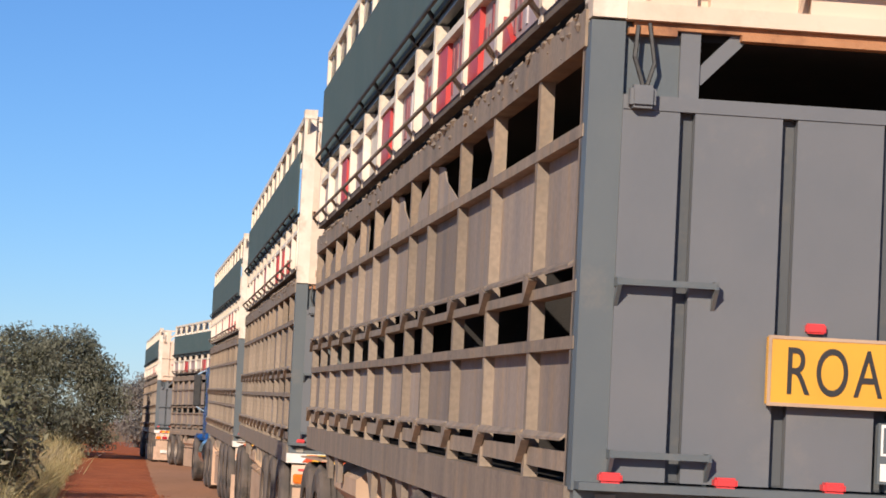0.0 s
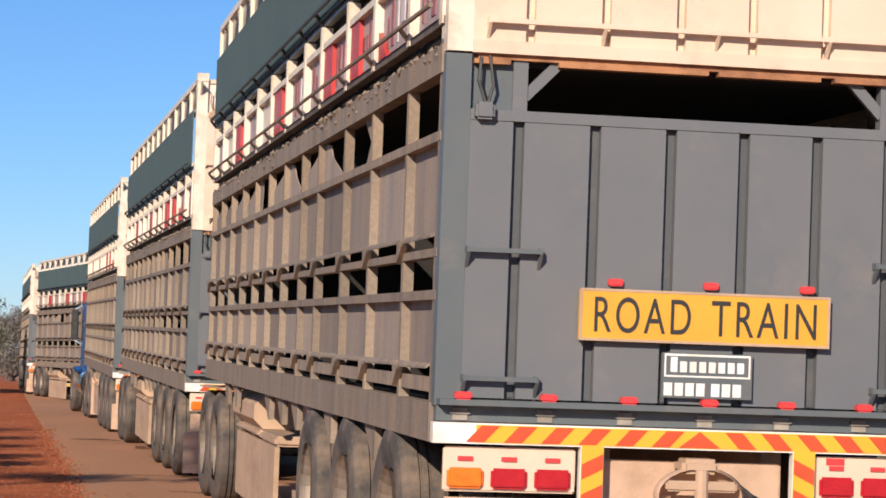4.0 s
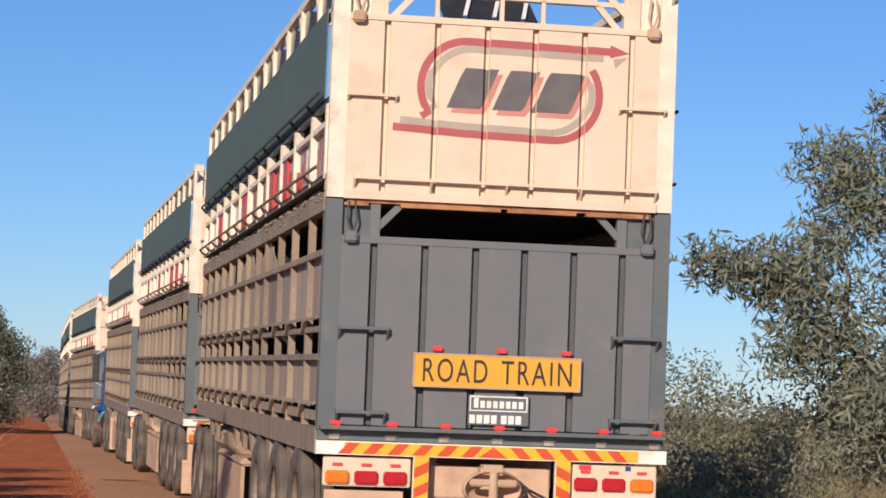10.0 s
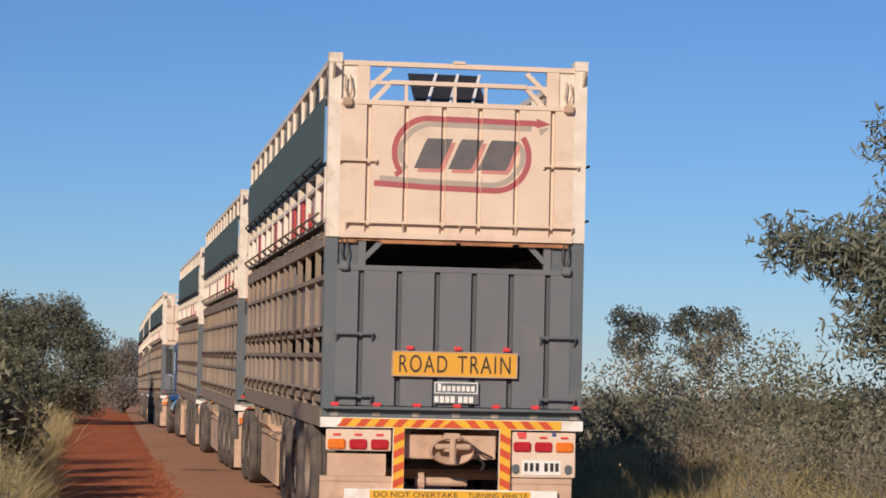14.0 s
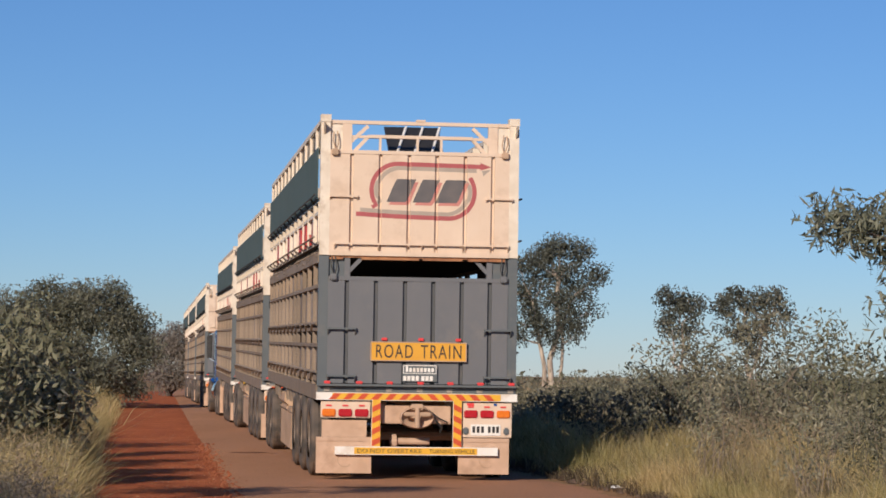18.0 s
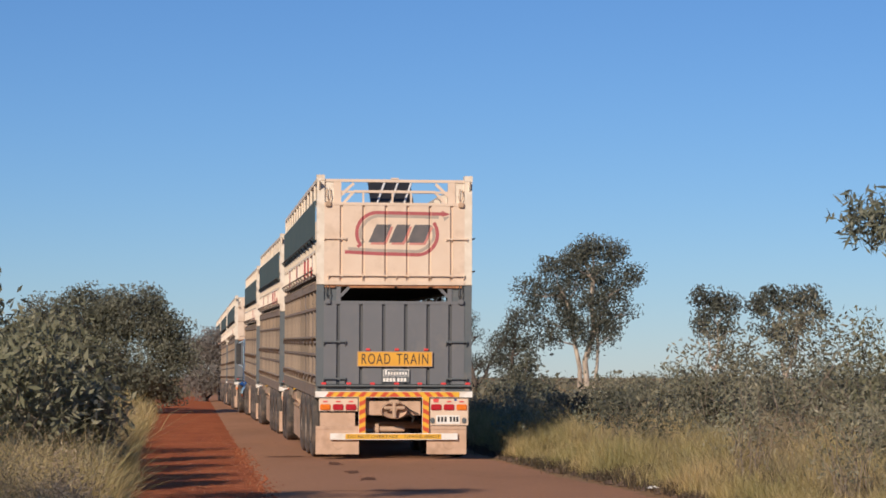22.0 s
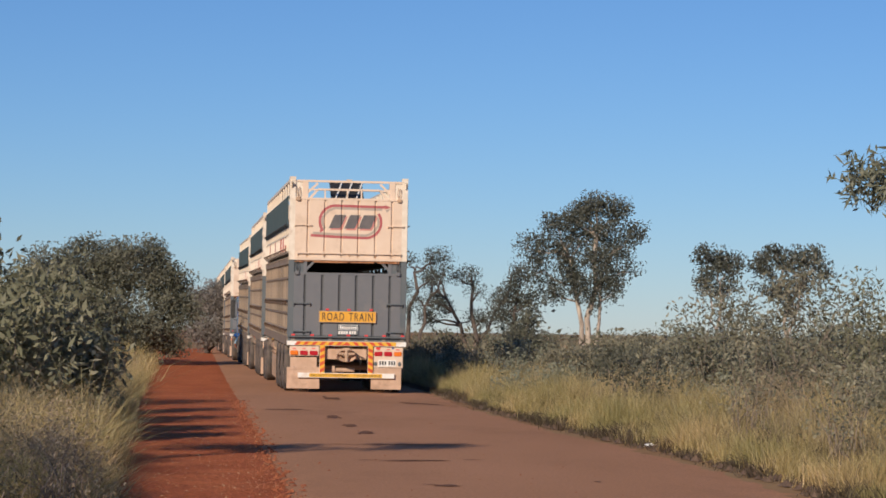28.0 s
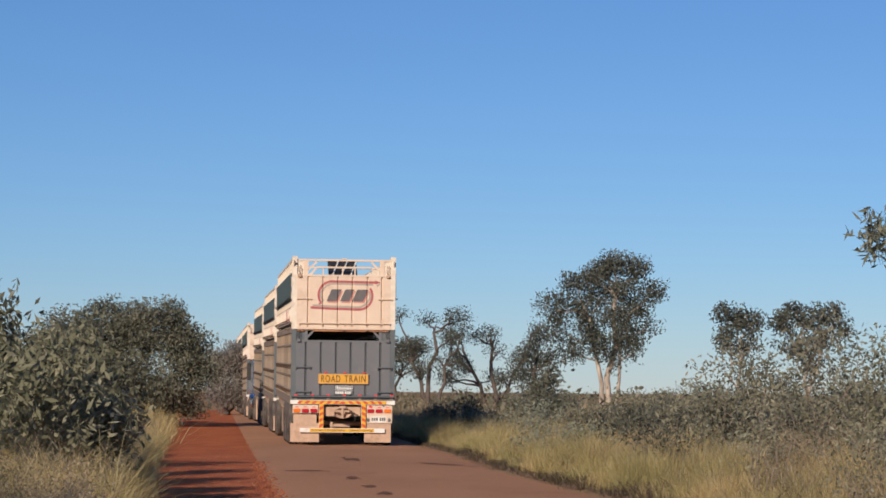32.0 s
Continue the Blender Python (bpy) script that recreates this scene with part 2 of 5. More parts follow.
M_GRASS_DULL = leafy("grey_dry_grass", (0.22, 0.178, 0.105), (0.35, 0.285, 0.175), (0.48, 0.405, 0.27), 0.3, 0.025)
M_LEAF_WEED = leafy("dry_weed_leaves", (0.17, 0.145, 0.085), (0.275, 0.232, 0.135), (0.40, 0.34, 0.21), 0.35, 0.025, 0.35)
M_WEED = leafy("dark_dead_weeds", (0.06, 0.045, 0.03), (0.11, 0.085, 0.055), (0.19, 0.15, 0.10), 0.3, 0.02)
M_ROAD = surface("red_dusted_bitumen", (0.405, 0.212, 0.115), (0.455, 0.24, 0.135), 0.35, 170, 0.95, 0, 0.25, (0.34, 0.178, 0.098), 0.35, 0.5, (1, 0.35, 1), 0, True, 0.16)
M_DIRT = surface("red_gravel_verge", (0.38, 0.105, 0.038), (0.48, 0.15, 0.055), 0.9, 14, 0.95, 0, 1.0, (0.27, 0.075, 0.03), 0.45, 1.3, (1, 1, 1), 0, True, 0.3)
M_SOIL = surface("red_soil_with_dry_litter", (0.30, 0.17, 0.085), (0.34, 0.24, 0.12), 0.12, 6, 0.95, 0, 1.0, (0.24, 0.10, 0.045), 0.4, 0.3, (1, 1, 1), 0, True)
# colour of soaked drips, used for the painted shadow streaks as well
M_STAIN_SHADOW = surface("oily_and_shadowed_bitumen", (0.17, 0.085, 0.052), (0.23, 0.118, 0.07), 2.5, 45, 0.9, 0, 0.3, world_space=True, grit=0.15)
M_STONE = surface("red_gravel_stones", (0.24, 0.07, 0.03), (0.36, 0.13, 0.06), 9, 60, 0.9, 0, 0.2, vary=0.0)

M_PEBBLE = surface("pale_quartz_pebbles", (0.52, 0.33, 0.19), (0.44, 0.25, 0.13), 9, 60, 0.8, 0, 0.2)
M_RUBBLE = surface("crumbled_bitumen", (0.10, 0.07, 0.055), (0.16, 0.11, 0.08), 9, 60, 0.95, 0, 0.3)
for m in (M_RUBBLE, M_PEBBLE, M_ROAD, M_DIRT, M_SOIL, M_STAIN_SHADOW, M_STONE):
    m.node_tree.nodes["Principled BSDF"].inputs["Specular IOR Level"].default_value = 0.12


# ---------------------------------------------------------------- mesh helpers
class Shell:
    """Vertices and faces of one mesh."""

    def __init__(self):
        self.v, self.f = [], []

    def add(self, verts, faces):
        k = len(self.v)
        self.v += [tuple(p) for p in verts]
        self.f += [tuple(i + k for i in q) for q in faces]
        return self

    def box(self, x0, x1, y0, y1, z0, z1, c=0.0):
        if c <= 0:
            p = [(x0, y0, z0), (x1, y0, z0), (x1, y1, z0), (x0, y1, z0), (x0, y0, z1), (x1, y0, z1), (x1, y1, z1), (x0, y1, z1)]
            return self.add(p, [(0, 3, 2, 1), (4, 5, 6, 7), (0, 1, 5, 4), (1, 2, 6, 5), (2, 3, 7, 6), (3, 0, 4, 7)])
        bm = bmesh.new()
        bmesh.ops.create_cube(bm, size=1)
        bmesh.ops.scale(bm, vec=(x1 - x0, y1 - y0, z1 - z0), verts=bm.verts)
        bmesh.ops.translate(bm, vec=((x0 + x1) / 2, (y0 + y1) / 2, (z0 + z1) / 2), verts=bm.verts)
        bmesh.ops.bevel(bm, geom=bm.edges[:], offset=c, segments=2, affect="EDGES")
        bm.verts.index_update()
        self.add([v.co for v in bm.verts], [[v.index for v in q.verts] for q in bm.faces])
        bm.free()
        return self

    def beam(self, p, q, w, h, up=(0, 0, 1)):
        """A bar of section w by h from p to q."""
        p, q = Vector(p), Vector(q)
        d = (q - p).normalized()
        a = d.cross(Vector(up))
        if a.length < 1e-4:
            a = d.cross(Vector((1, 0, 0)))
        a = a.normalized()
        b = a.cross(d)
        a, b = a * w / 2, b * h / 2
        return self.add([p - a - b, p + a - b, p + a + b, p - a + b, q - a - b, q + a - b, q + a + b, q - a + b],
                        [(0, 1, 2, 3), (7, 6, 5, 4), (0, 4, 5, 1), (1, 5, 6, 2), (2, 6, 7, 3), (3, 7, 4, 0)])

    def tube(self, pts, radii, n=6):
        """A tapered round limb through pts."""
        k = len(self.v)
        for i, (p, r) in enumerate(zip(pts, radii)):
            p = Vector(p)
            d = (Vector(pts[min(i + 1, len(pts) - 1)]) - Vector(pts[max(i - 1, 0)])).normalized()
            a = d.orthogonal().normalized()
            b = d.cross(a)
            for j in range(n):
                t = 2 * math.pi * j / n
                self.v.append(tuple(p + (a * math.cos(t) + b * math.sin(t)) * r))
        for i in range(len(pts) - 1):
            for j in range(n):
                self.f.append((k + i * n + j, k + i * n + (j + 1) % n, k + (i + 1) * n + (j + 1) % n, k + (i + 1) * n + j))
        self.f.append(tuple(k + j for j in range(n))[::-1])
        self.f.append(tuple(k + (len(pts) - 1) * n + j for j in range(n)))
        return self

    def slab(self, poly, y0, y1):
        """A flat outline in x and z, given depth along y."""
        n = len(poly)
        p = [(x, y0, z) for x, z in poly] + [(x, y1, z) for x, z in poly]
        return self.add(p, [tuple(range(n)), tuple(range(2 * n - 1, n - 1, -1))] + [((i + 1) % n, i, n + i, n + (i + 1) % n) for i in range(n)])

    def plate(self, poly, x0, x1):
        """A flat outline in y and z, given depth along x."""
        n = len(poly)
        p = [(x0, y, z) for y, z in poly] + [(x1, y, z) for y, z in poly]
        return self.add(p, [tuple(range(n)), tuple(range(2 * n - 1, n - 1, -1))] + [((i + 1) % n, i, n + i, n + (i + 1) % n) for i in range(n)])

    def lathe(self, profile, cx, cy, cz, n=28, axis="x"):
        """A profile of (along, radius) turned round an axis."""
        k, m = len(self.v), len(profile)
        for a, r in profile:
            for j in range(n):
                t = 2 * math.pi * j / n
                u, w = r * math.cos(t), r * math.sin(t)
                self.v.append((cx + a, cy + u, cz + w) if axis == "x" else (cx + u, cy + a, cz + w))
        for i in range(m - 1):
            for j in range(n):
                self.f.append((k + i * n + j, k + i * n + (j + 1) % n, k + (i + 1) * n + (j + 1) % n, k + (i + 1) * n + j))
        return self

    def mesh(self, name, mat, smooth=False):
        me = bpy.data.meshes.new(name)
        me.from_pydata(self.v, [], self.f)
        me.materials.append(mat)
        if smooth:
            me.polygons.foreach_set("use_smooth", [True] * len(me.polygons))
        me.update()
        return me


def fixed_normals(me):
    bm = bmesh.new()
    bm.from_mesh(me)
    bmesh.ops.recalc_face_normals(bm, faces=bm.faces)
    bm.to_mesh(me)
    bm.free()


def part(name, shell, mat, parent, label="", at=None, smooth=False):
    me = shell.mesh(name, mat, smooth) if isinstance(shell, Shell) else shell
    ob = new(name, me)
    ob.parent = parent
    if at is not None:
        ob.matrix_basis = at
    if label:
        ob["label"] = label
    return ob


def thing(name, label, category, group="", at=None):
    ob = new(name)
    ob.empty_display_size = 0.3
    if at is not None:
        ob.matrix_basis = at
    return tagged(ob, label, category, group)


def lettering(name, text, width, height, mat, parent, at, label="", spacing=1.0):
    """Raised letters of the built-in font, scaled to width and height, in the plane of at."""
    cu = bpy.data.curves.new("letters", "FONT")
    cu.body, cu.align_x, cu.align_y, cu.extrude, cu.space_character = text, "CENTER", "CENTER", 0.01, spacing
    tmp = bpy.data.objects.new("letters", cu)
    scene.collection.objects.link(tmp)
    me = bpy.data.meshes.new_from_object(tmp.evaluated_get(bpy.context.evaluated_depsgraph_get()))
    bpy.data.objects.remove(tmp)
    co = np.array([v.co[:] for v in me.vertices])
    lo, hi = co.min(0), co.max(0)
    co = (co - (lo + hi) / 2) * np.array([width / (hi[0] - lo[0]), height / (hi[1] - lo[1]), 0.3])
    me.vertices.foreach_set("co", co.ravel())
    me.materials.clear()
    me.materials.append(mat)
    me.update()
    return part(name, me, mat, parent, label, at)

# ---------------------------------------------------------------- ground and road
RIGHT_Y = (-20, 18, 21.6, 25.3, 28.3, 31.2, 34.8, 42.2, 51.5, 75, 400)
RIGHT_X = (4.4, 3.58, 3.52, 3.25, 2.95, 2.58, 2.15, 1.5, 0.95, -1.0, -27.0)


def edge_left(y):
    return -0.42 - 0.0805 * (y - 13.3)


def edge_right(y):
    return float(np.interp(y, RIGHT_Y, RIGHT_X))


def verge_left(y):
    return -1.31 - 0.0965 * (y - 13.15) + 0.18 * noise.noise((0, y * 0.35, 3))


def relief(x, y):
    return 0.05 * noise.noise((x * 0.25, y * 0.25, 0)) + 0.03 * noise.noise((x * 0.9, y * 0.9, 5))


def build_ground():
    xs = [-2500, -600, -150, -60] + [-40 + i * 1.0 for i in range(90)] + [60, 150, 600, 2500]
    ys = [-2500, -400, -60, -10] + [i * 1.0 for i in range(0, 150)] + [170, 220, 400, 1000, 3500]
    s = Shell()
    for y in ys:
        for x in xs:
            d = max(verge_left(y) - 0.5 - x, x - edge_right(y) - 0.4, 0) if -12 < y < 160 else max(abs(x) - 12, 0)
            z = -0.03 + min(d, 2.0) * 0.05 * (1 if d > 0 else 0)
            if d > 0.2 and abs(x) < 70:
                z += relief(x, y) * min(d, 2) / 2
            s.v.append((x, y, z))
    w = len(xs)
    for j in range(len(ys) - 1):
        for i in range(w - 1):
            s.f.append((j * w + i, j * w + i + 1, (j + 1) * w + i + 1, (j + 1) * w + i))
    tagged(new("ground", s.mesh("ground", M_SOIL, True)), "flat red outback soil with dry grass litter", "ground", kind="structure")


def strip(name, left, right, ys, z, mat, label, rough_edges=(0.0, 0.0)):
    """A long strip of ground: its sides crumble in and out."""
    s = Shell()
    k = 9
    for y in ys:
        a, b = left(y), right(y)
        for f, w in ((1.7, 1.0), (5.1, 0.6), (13.0, 0.45)):
            a += rough_edges[0] * w * noise.noise((y * f, 1, f))
            b += rough_edges[1] * w * noise.noise((y * f, 9, f))
        for j in range(k + 1):
            s.v.append((a + (b - a) * j / k, y, z - (0.035 if j in (0, k) else 0)))
    for i in range(len(ys) - 1):
        for j in range(k):
            q = i * (k + 1) + j
            s.f.append((q, q + 1, q + k + 2, q + k + 1))
    return tagged(new(name, s.mesh(name, mat, True)), label, name, kind="structure")


NEAR_FAR = [-12 + 0.5 * q for q in range(46)] + [11 + 0.06 * q for q in range(484)] + [40 + 0.5 * q for q in range(580)]
build_ground()
strip("road", edge_left, edge_right, NEAR_FAR, 0.0, M_ROAD, "narrow bitumen road covered in red dust", (0.15, 0.16))
strip("verge", lambda y: verge_left(y) - 0.55, lambda y: edge_left(y) + 0.3, NEAR_FAR, -0.012, M_DIRT, "bare red gravel verge beside the bitumen", (0.2, 0.0))



def stain(x, y, rx, ry, seed, slant=0.0):
    """Dark drips soaked into the bitumen, and painted shadow streaks: one ragged spot and a few small ones round it."""
    r_ = random.Random(seed)
    s = Shell()
    spots = [(0, 0, 1.0)] + [(r_.uniform(-1.1, 1.1), r_.uniform(-1.0, 1.0), r_.uniform(0.10, 0.34)) for q in range(7)]
    for q, (ox, oy, g) in enumerate(spots):
        n = 40
        p = []
        for k in range(n):
            a = 2 * math.pi * k / n
            c = 0.66 + 0.5 * noise.noise((math.cos(a) * 1.4, math.sin(a) * 1.4, seed * 3.1 + q)) + 0.22 * noise.noise((math.cos(a) * 5, math.sin(a) * 5, seed + q)) + 0.12 * r_.random()
            u, v = rx * (ox + g * c * math.cos(a)), ry * (oy + g * c * math.sin(a))
            p.append((u, v + slant * u, 0.0004 * q))
        s.add(p, [tuple(range(n))])
    ob = new("tar_patch", s.mesh("tar_patch", M_STAIN_SHADOW))
    ob.location = (x, y, 0.005)
    tagged(ob, "dark drips and painted shadow streaks on the red-dusted bitumen", "stain", "stains on the road", "structure")


# the wide streaks at y 24.6 and 28.0 are shadows painted as patches
for k, (x, y, rx, ry, slant) in enumerate(((0.80, 16.9, 0.17, 0.14, 0.1), (0.52, 20.7, 0.16, 0.16, 0.1), (0.30, 24.6, 0.55, 0.14, 0.25), (2.43, 15.75, 0.22, 0.07, -0.4), (2.5, 13.75, 0.3, 0.10, -0.5), (0.2, 28.0, 0.75, 0.12, 0.15), (-0.3, 31.2, 0.13, 0.5, 0.0), (-0.52, 33.4, 0.12, 0.55, 0.0), (-0.85, 36.6, 0.12, 0.7, 0.0), (-1.7, 39.7, 0.42, 0.3, 0.3), (0.6, 43.8, 0.5, 0.4, -1.4), (-1.1, 46.5, 0.2, 1.1, 0.0), (1.6, 19.2, 0.03, 0.05, 0.0), (1.9, 21.5, 0.04, 0.05, 0.0))):
    stain(x, y, rx, ry, k, slant)


# ---------------------------------------------------------------- cattle trailer
LENGTH = 13.2
POST_Y = [0.10, 1.05, 2.27, 3.40, 4.66, 5.57, 6.68, 7.76, 8.84, 9.94, 11.04, 12.10, 13.12]
BAYS = len(POST_Y) - 1
RIB_X = (-0.90, -0.535, -0.17, 0.185, 0.545, 0.90)
DOOR_RIB_X = (-0.86, -0.50, -0.14, 0.21, 0.57, 0.92)
NOSE_UP = 0.80


def wheel_mesh():
    t, r = Shell(), Shell()
    for off in (-0.16, 0.16):
        t.lathe([(off - 0.10, 0.29), (off - 0.125, 0.36), (off - 0.135, 0.44), (off - 0.115, 0.50), (off - 0.09, 0.52), (off - 0.03, 0.524),
                 (off - 0.03, 0.508), (off - 0.015, 0.508), (off - 0.015, 0.526), (off + 0.015, 0.526), (off + 0.015, 0.508), (off + 0.03, 0.508), (off + 0.03, 0.524),
                 (off + 0.09, 0.52), (off + 0.115, 0.50), (off + 0.135, 0.44), (off + 0.125, 0.36), (off + 0.10, 0.29)], 0, 0, 0, 36)
    r.lathe([(-0.27, 0.285), (-0.29, 0.30), (-0.25, 0.27), (-0.17, 0.24), (-0.15, 0.14), (-0.20, 0.12), (-0.24, 0.10), (-0.25, 0.001)], 0, 0, 0, 24)
    for j in range(10):
        a = 2 * math.pi * j / 10
        r.box(-0.185, -0.155, 0.19 * math.cos(a) - 0.015, 0.19 * math.cos(a) + 0.015, 0.19 * math.sin(a) - 0.015, 0.19 * math.sin(a) + 0.015)
    return t.mesh("tyre", M_RUBBER, False), r.mesh("rim", M_RIM, False)


TYRE, RIM = wheel_mesh()
TURNING = []


def wheels(owner, axles, lift=lambda y: 0.0):
    for y in axles:
        for side in (-1, 1):
            w = part("wheel", TYRE, M_RUBBER, owner, "dusty dual tyre with a steel rim", pose(side * 0.98, y, 0.525 - lift(y), 0, 0, 0 if side < 0 else 180))
            part("rim", RIM, M_RIM, w, "dusty steel rim")
            w["turns"] = -side
    return owner


def ribbon(s, pts, width, y0, y1):
    """A painted line of even width along pts in the rear plane."""
    P = [Vector(p) for p in pts]
    side = []
    for i, p in enumerate(P):
        d = (P[min(i + 1, len(P) - 1)] - P[max(i - 1, 0)]).normalized()
        side.append(Vector((-d.y, d.x)) * width / 2)
    for i in range(len(P) - 1):
        a, b, c, d = P[i] - side[i], P[i + 1] - side[i + 1], P[i + 1] + side[i + 1], P[i] + side[i]
        s.slab([a[:], b[:], c[:], d[:]], y0, y1)


def arc(cx, cz, r, a0, a1, n=14):
    return [(cx + r * math.cos(radians(a0 + (a1 - a0) * i / n)), cz + r * math.sin(radians(a0 + (a1 - a0) * i / n))) for i in range(n + 1)]


def hook_bar(x0, x1, y, z, out=0.065, drop=0.09, n=2):
    """A step or grab bar on brackets, standing off the door."""
    s = Shell()
    s.beam((x0, y - out, z), (x1, y - out, z), 0.028, 0.022)
    for i in range(n):
        x = x0 + (x1 - x0) * i / (n - 1)
        s.beam((x, y - out - 0.01, z), (x, y + 0.005, z), 0.016, 0.03)
        s.beam((x, y - out - 0.01, z - 0.005), (x, y + 0.003, z - drop), 0.014, 0.022)
    return s


def grooved(x0, x1, z0, z1, front, back, grooves, half):
    """A pressed panel: one sheet with upright grooves between its flat fields."""
    floor = back - 0.012
    line = [(x0, front)]
    for x in grooves:
        line += [(x - half, front), (x - half, floor), (x + half, floor), (x + half, front)]
    line += [(x1, front), (x1, back), (x0, back)]
    n = len(line)
    s = Shell()
    s.add([(x, y, z) for z in (z0, z1) for x, y in line], [(i, (i + 1) % n, n + (i + 1) % n, n + i) for i in range(n)] + [tuple(range(n - 1, -1, -1)), tuple(range(n, 2 * n))])
    return s


def sunk(me, grooves, half, depth):
    """Paint that runs over a grooved panel: the strips over the grooves lie on their floors."""
    bm = bmesh.new()
    bm.from_mesh(me)
    for x in grooves:
        for e in (x - half, x + half):
            bmesh.ops.bisect_plane(bm, geom=bm.verts[:] + bm.edges[:] + bm.faces[:], plane_co=(e, 0, 0), plane_no=(1, 0, 0))
    inside = [f for f in bm.faces if any(abs(f.calc_center_median().x - x) < half - 0.001 for x in grooves)]
    if inside:
        cut = bmesh.ops.split(bm, geom=inside)["geom"]
        bmesh.ops.translate(bm, vec=(0, depth, 0), verts=[q for q in cut if isinstance(q, bmesh.types.BMVert)])
    bm.to_mesh(me)
    bm.free()
    return me


def torn(y0, y1, z0, z1, seed):
    rng = random.Random(seed)
    k = rng.random()
    if k < 0.3:
        return [(y0, z0), (y1, z0), (y1, z0 + 0.5 * (z1 - z0)), (y0 + 0.5 * (y1 - y0), z0 + 0.75 * (z1 - z0)), (y0, z1)]
    if k < 0.6:
        return [(y0, z0), (y0 + 0.45 * (y1 - y0), z0), (y0 + 0.25 * (y1 - y0), z0 + 0.5 * (z1 - z0)), (y0 + 0.5 * (y1 - y0), z1), (y0, z1)]
    if k < 0.8:
        return [(y0 + 0.2, z0), (y1, z0), (y1, z1), (y1 - 0.25, z0 + 0.9 * (z1 - z0)), (y1 - 0.35, z0 + 0.6 * (z1 - z0))]
    return [(y1 - 0.12, z0), (y1, z0), (y1, z1), (y1 - 0.2, z1)]


def trailer_side(tr, side):
    """One long side: posts, recessed plates, slats, lips, the lettered band, the shade mesh and the open top."""
    o = side * 1.25
    i = side * 1.0

    def xs(a, b):
        return (min(o + i * a, o + i * b), max(o + i * a, o + i * b))

    post = Shell().box(*xs(-0.055, 0.0), -0.03, 0.03, 1.0, 2.86).mesh("post", M_POST)
    upper = Shell().box(*xs(-0.06, 0.014), -0.04, 0.04, 2.93, 3.46).mesh("upper_post", M_CREAMPOST)
    crest = Shell().box(*xs(-0.15, 0.0), -0.035, 0.035, 4.16, 4.44).plate([(-0.035, 4.44), (-0.30, 4.44), (-0.035, 4.22)], *xs(-0.05, -0.03)).mesh("crest_post", M_CREAMPOST)
    for y in POST_Y:
        part("post", post, M_POST, tr, "", pose(0, y, 0))
        part("upper_post", upper, M_CREAMPOST, tr, "weathered cream upper post", pose(0, y, 0))
        part("crest_post", crest, M_CREAMPOST, tr, "", pose(0, y, 0))
    for k in range(BAYS):
        a, b = POST_Y[k] + 0.035, POST_Y[k + 1] - 0.035
        for z0, z1 in ((1.34, 1.645), (1.95, 2.385)):
            part("panel", Shell().box(*xs(-0.06, -0.046), a - 0.01, b + 0.01, z0, z1), M_SIDE, tr)
        if side > 0 and k < 3:
            part("panel", Shell().box(*xs(-0.06, -0.046), a - 0.01, b + 0.01, 2.42, 2.72), M_SIDE, tr)
        elif k not in (0, 1):
            part("torn_plate", Shell().plate(torn(a, b, 2.42, 2.70, k * 7 + 3), *xs(-0.05, -0.04)), M_SIDE, tr, "bent and torn plate")
        part("letter_panel", Shell().box(*xs(-0.05, -0.035), a + 0.01, b - 0.01, 3.0, 3.31), M_CREAMPOST if k in (7, 10) else M_PALE, tr, "faded lettered plate")
        for u, w in {2: ((0.66, 0.34),), 3: ((0.66, 0.34),), 6: ((0.45, 0.5),), 9: ((0.5, 0.45),)}.get(k, ()):
            part("red_stripe", Shell().box(*xs(-0.035, -0.008), a + u * (b - a), a + (u + w) * (b - a), 2.98, 3.33), M_RED, tr, "faded red sign panel")
        if k == 1:
            part("red_stripe", Shell().plate([(b - 0.02, 2.98), (b - 0.30, 2.98), (b - 0.02, 3.14)], *xs(-0.035, -0.008)), M_RED, tr, "faded red corner of a sign")
        if k < 7:
            rng = random.Random(40 + k)
            y = a + 0.06
            while y < b - (0.42 if k in (2, 3, 6) else 0.12):
                w = rng.choice((0.045, 0.07, 0.11))
                z0 = rng.choice((3.03, 3.03, 3.12))
                part("letter_bar", Shell().box(*xs(-0.035, -0.029), y, y + w, z0, rng.choice((3.28, 3.28, 3.20))), M_MAROON if rng.random() < 0.75 else M_GHOST, tr, "worn maroon letter stroke")
                y += w + rng.uniform(0.05, 0.12)
    full = (0.05, LENGTH - 0.05)
    part("bottom_rail", Shell().box(*xs(-0.07, 0.012), *full, 0.99, 1.17), M_POST, tr, "dusty steel bottom rail")
    for name, z0, z1, x0, x1 in (("slat", 1.215, 1.285, -0.04, -0.01), ("slat", 1.645, 1.69, -0.06, 0.004), ("slat", 1.845, 1.885, -0.06, 0.004), ("slat", 2.385, 2.43, -0.06, 0.004)):
        part(name, Shell().box(*xs(x0, x1), *full, z0, z1), M_POST, tr)
    for z in (1.33, 1.94):
        s = Shell()
        for k in range(BAYS):
            y0, y1 = POST_Y[k] + 0.03, POST_Y[k + 1] - 0.03
            s.add([(o, y0, z + 0.02), (o, y1, z + 0.02), (o + i * 0.02, y1, z - 0.002), (o + i * 0.02, y0, z + 0.004),
                   (o, y0, z + 0.008), (o, y1, z + 0.008), (o + i * 0.02, y1, z - 0.012), (o + i * 0.02, y0, z - 0.006)],
                  [(0, 1, 2, 3), (7, 6, 5, 4), (2, 6, 7, 3), (0, 4, 5, 1), (1, 5, 6, 2), (3, 7, 4, 0)])
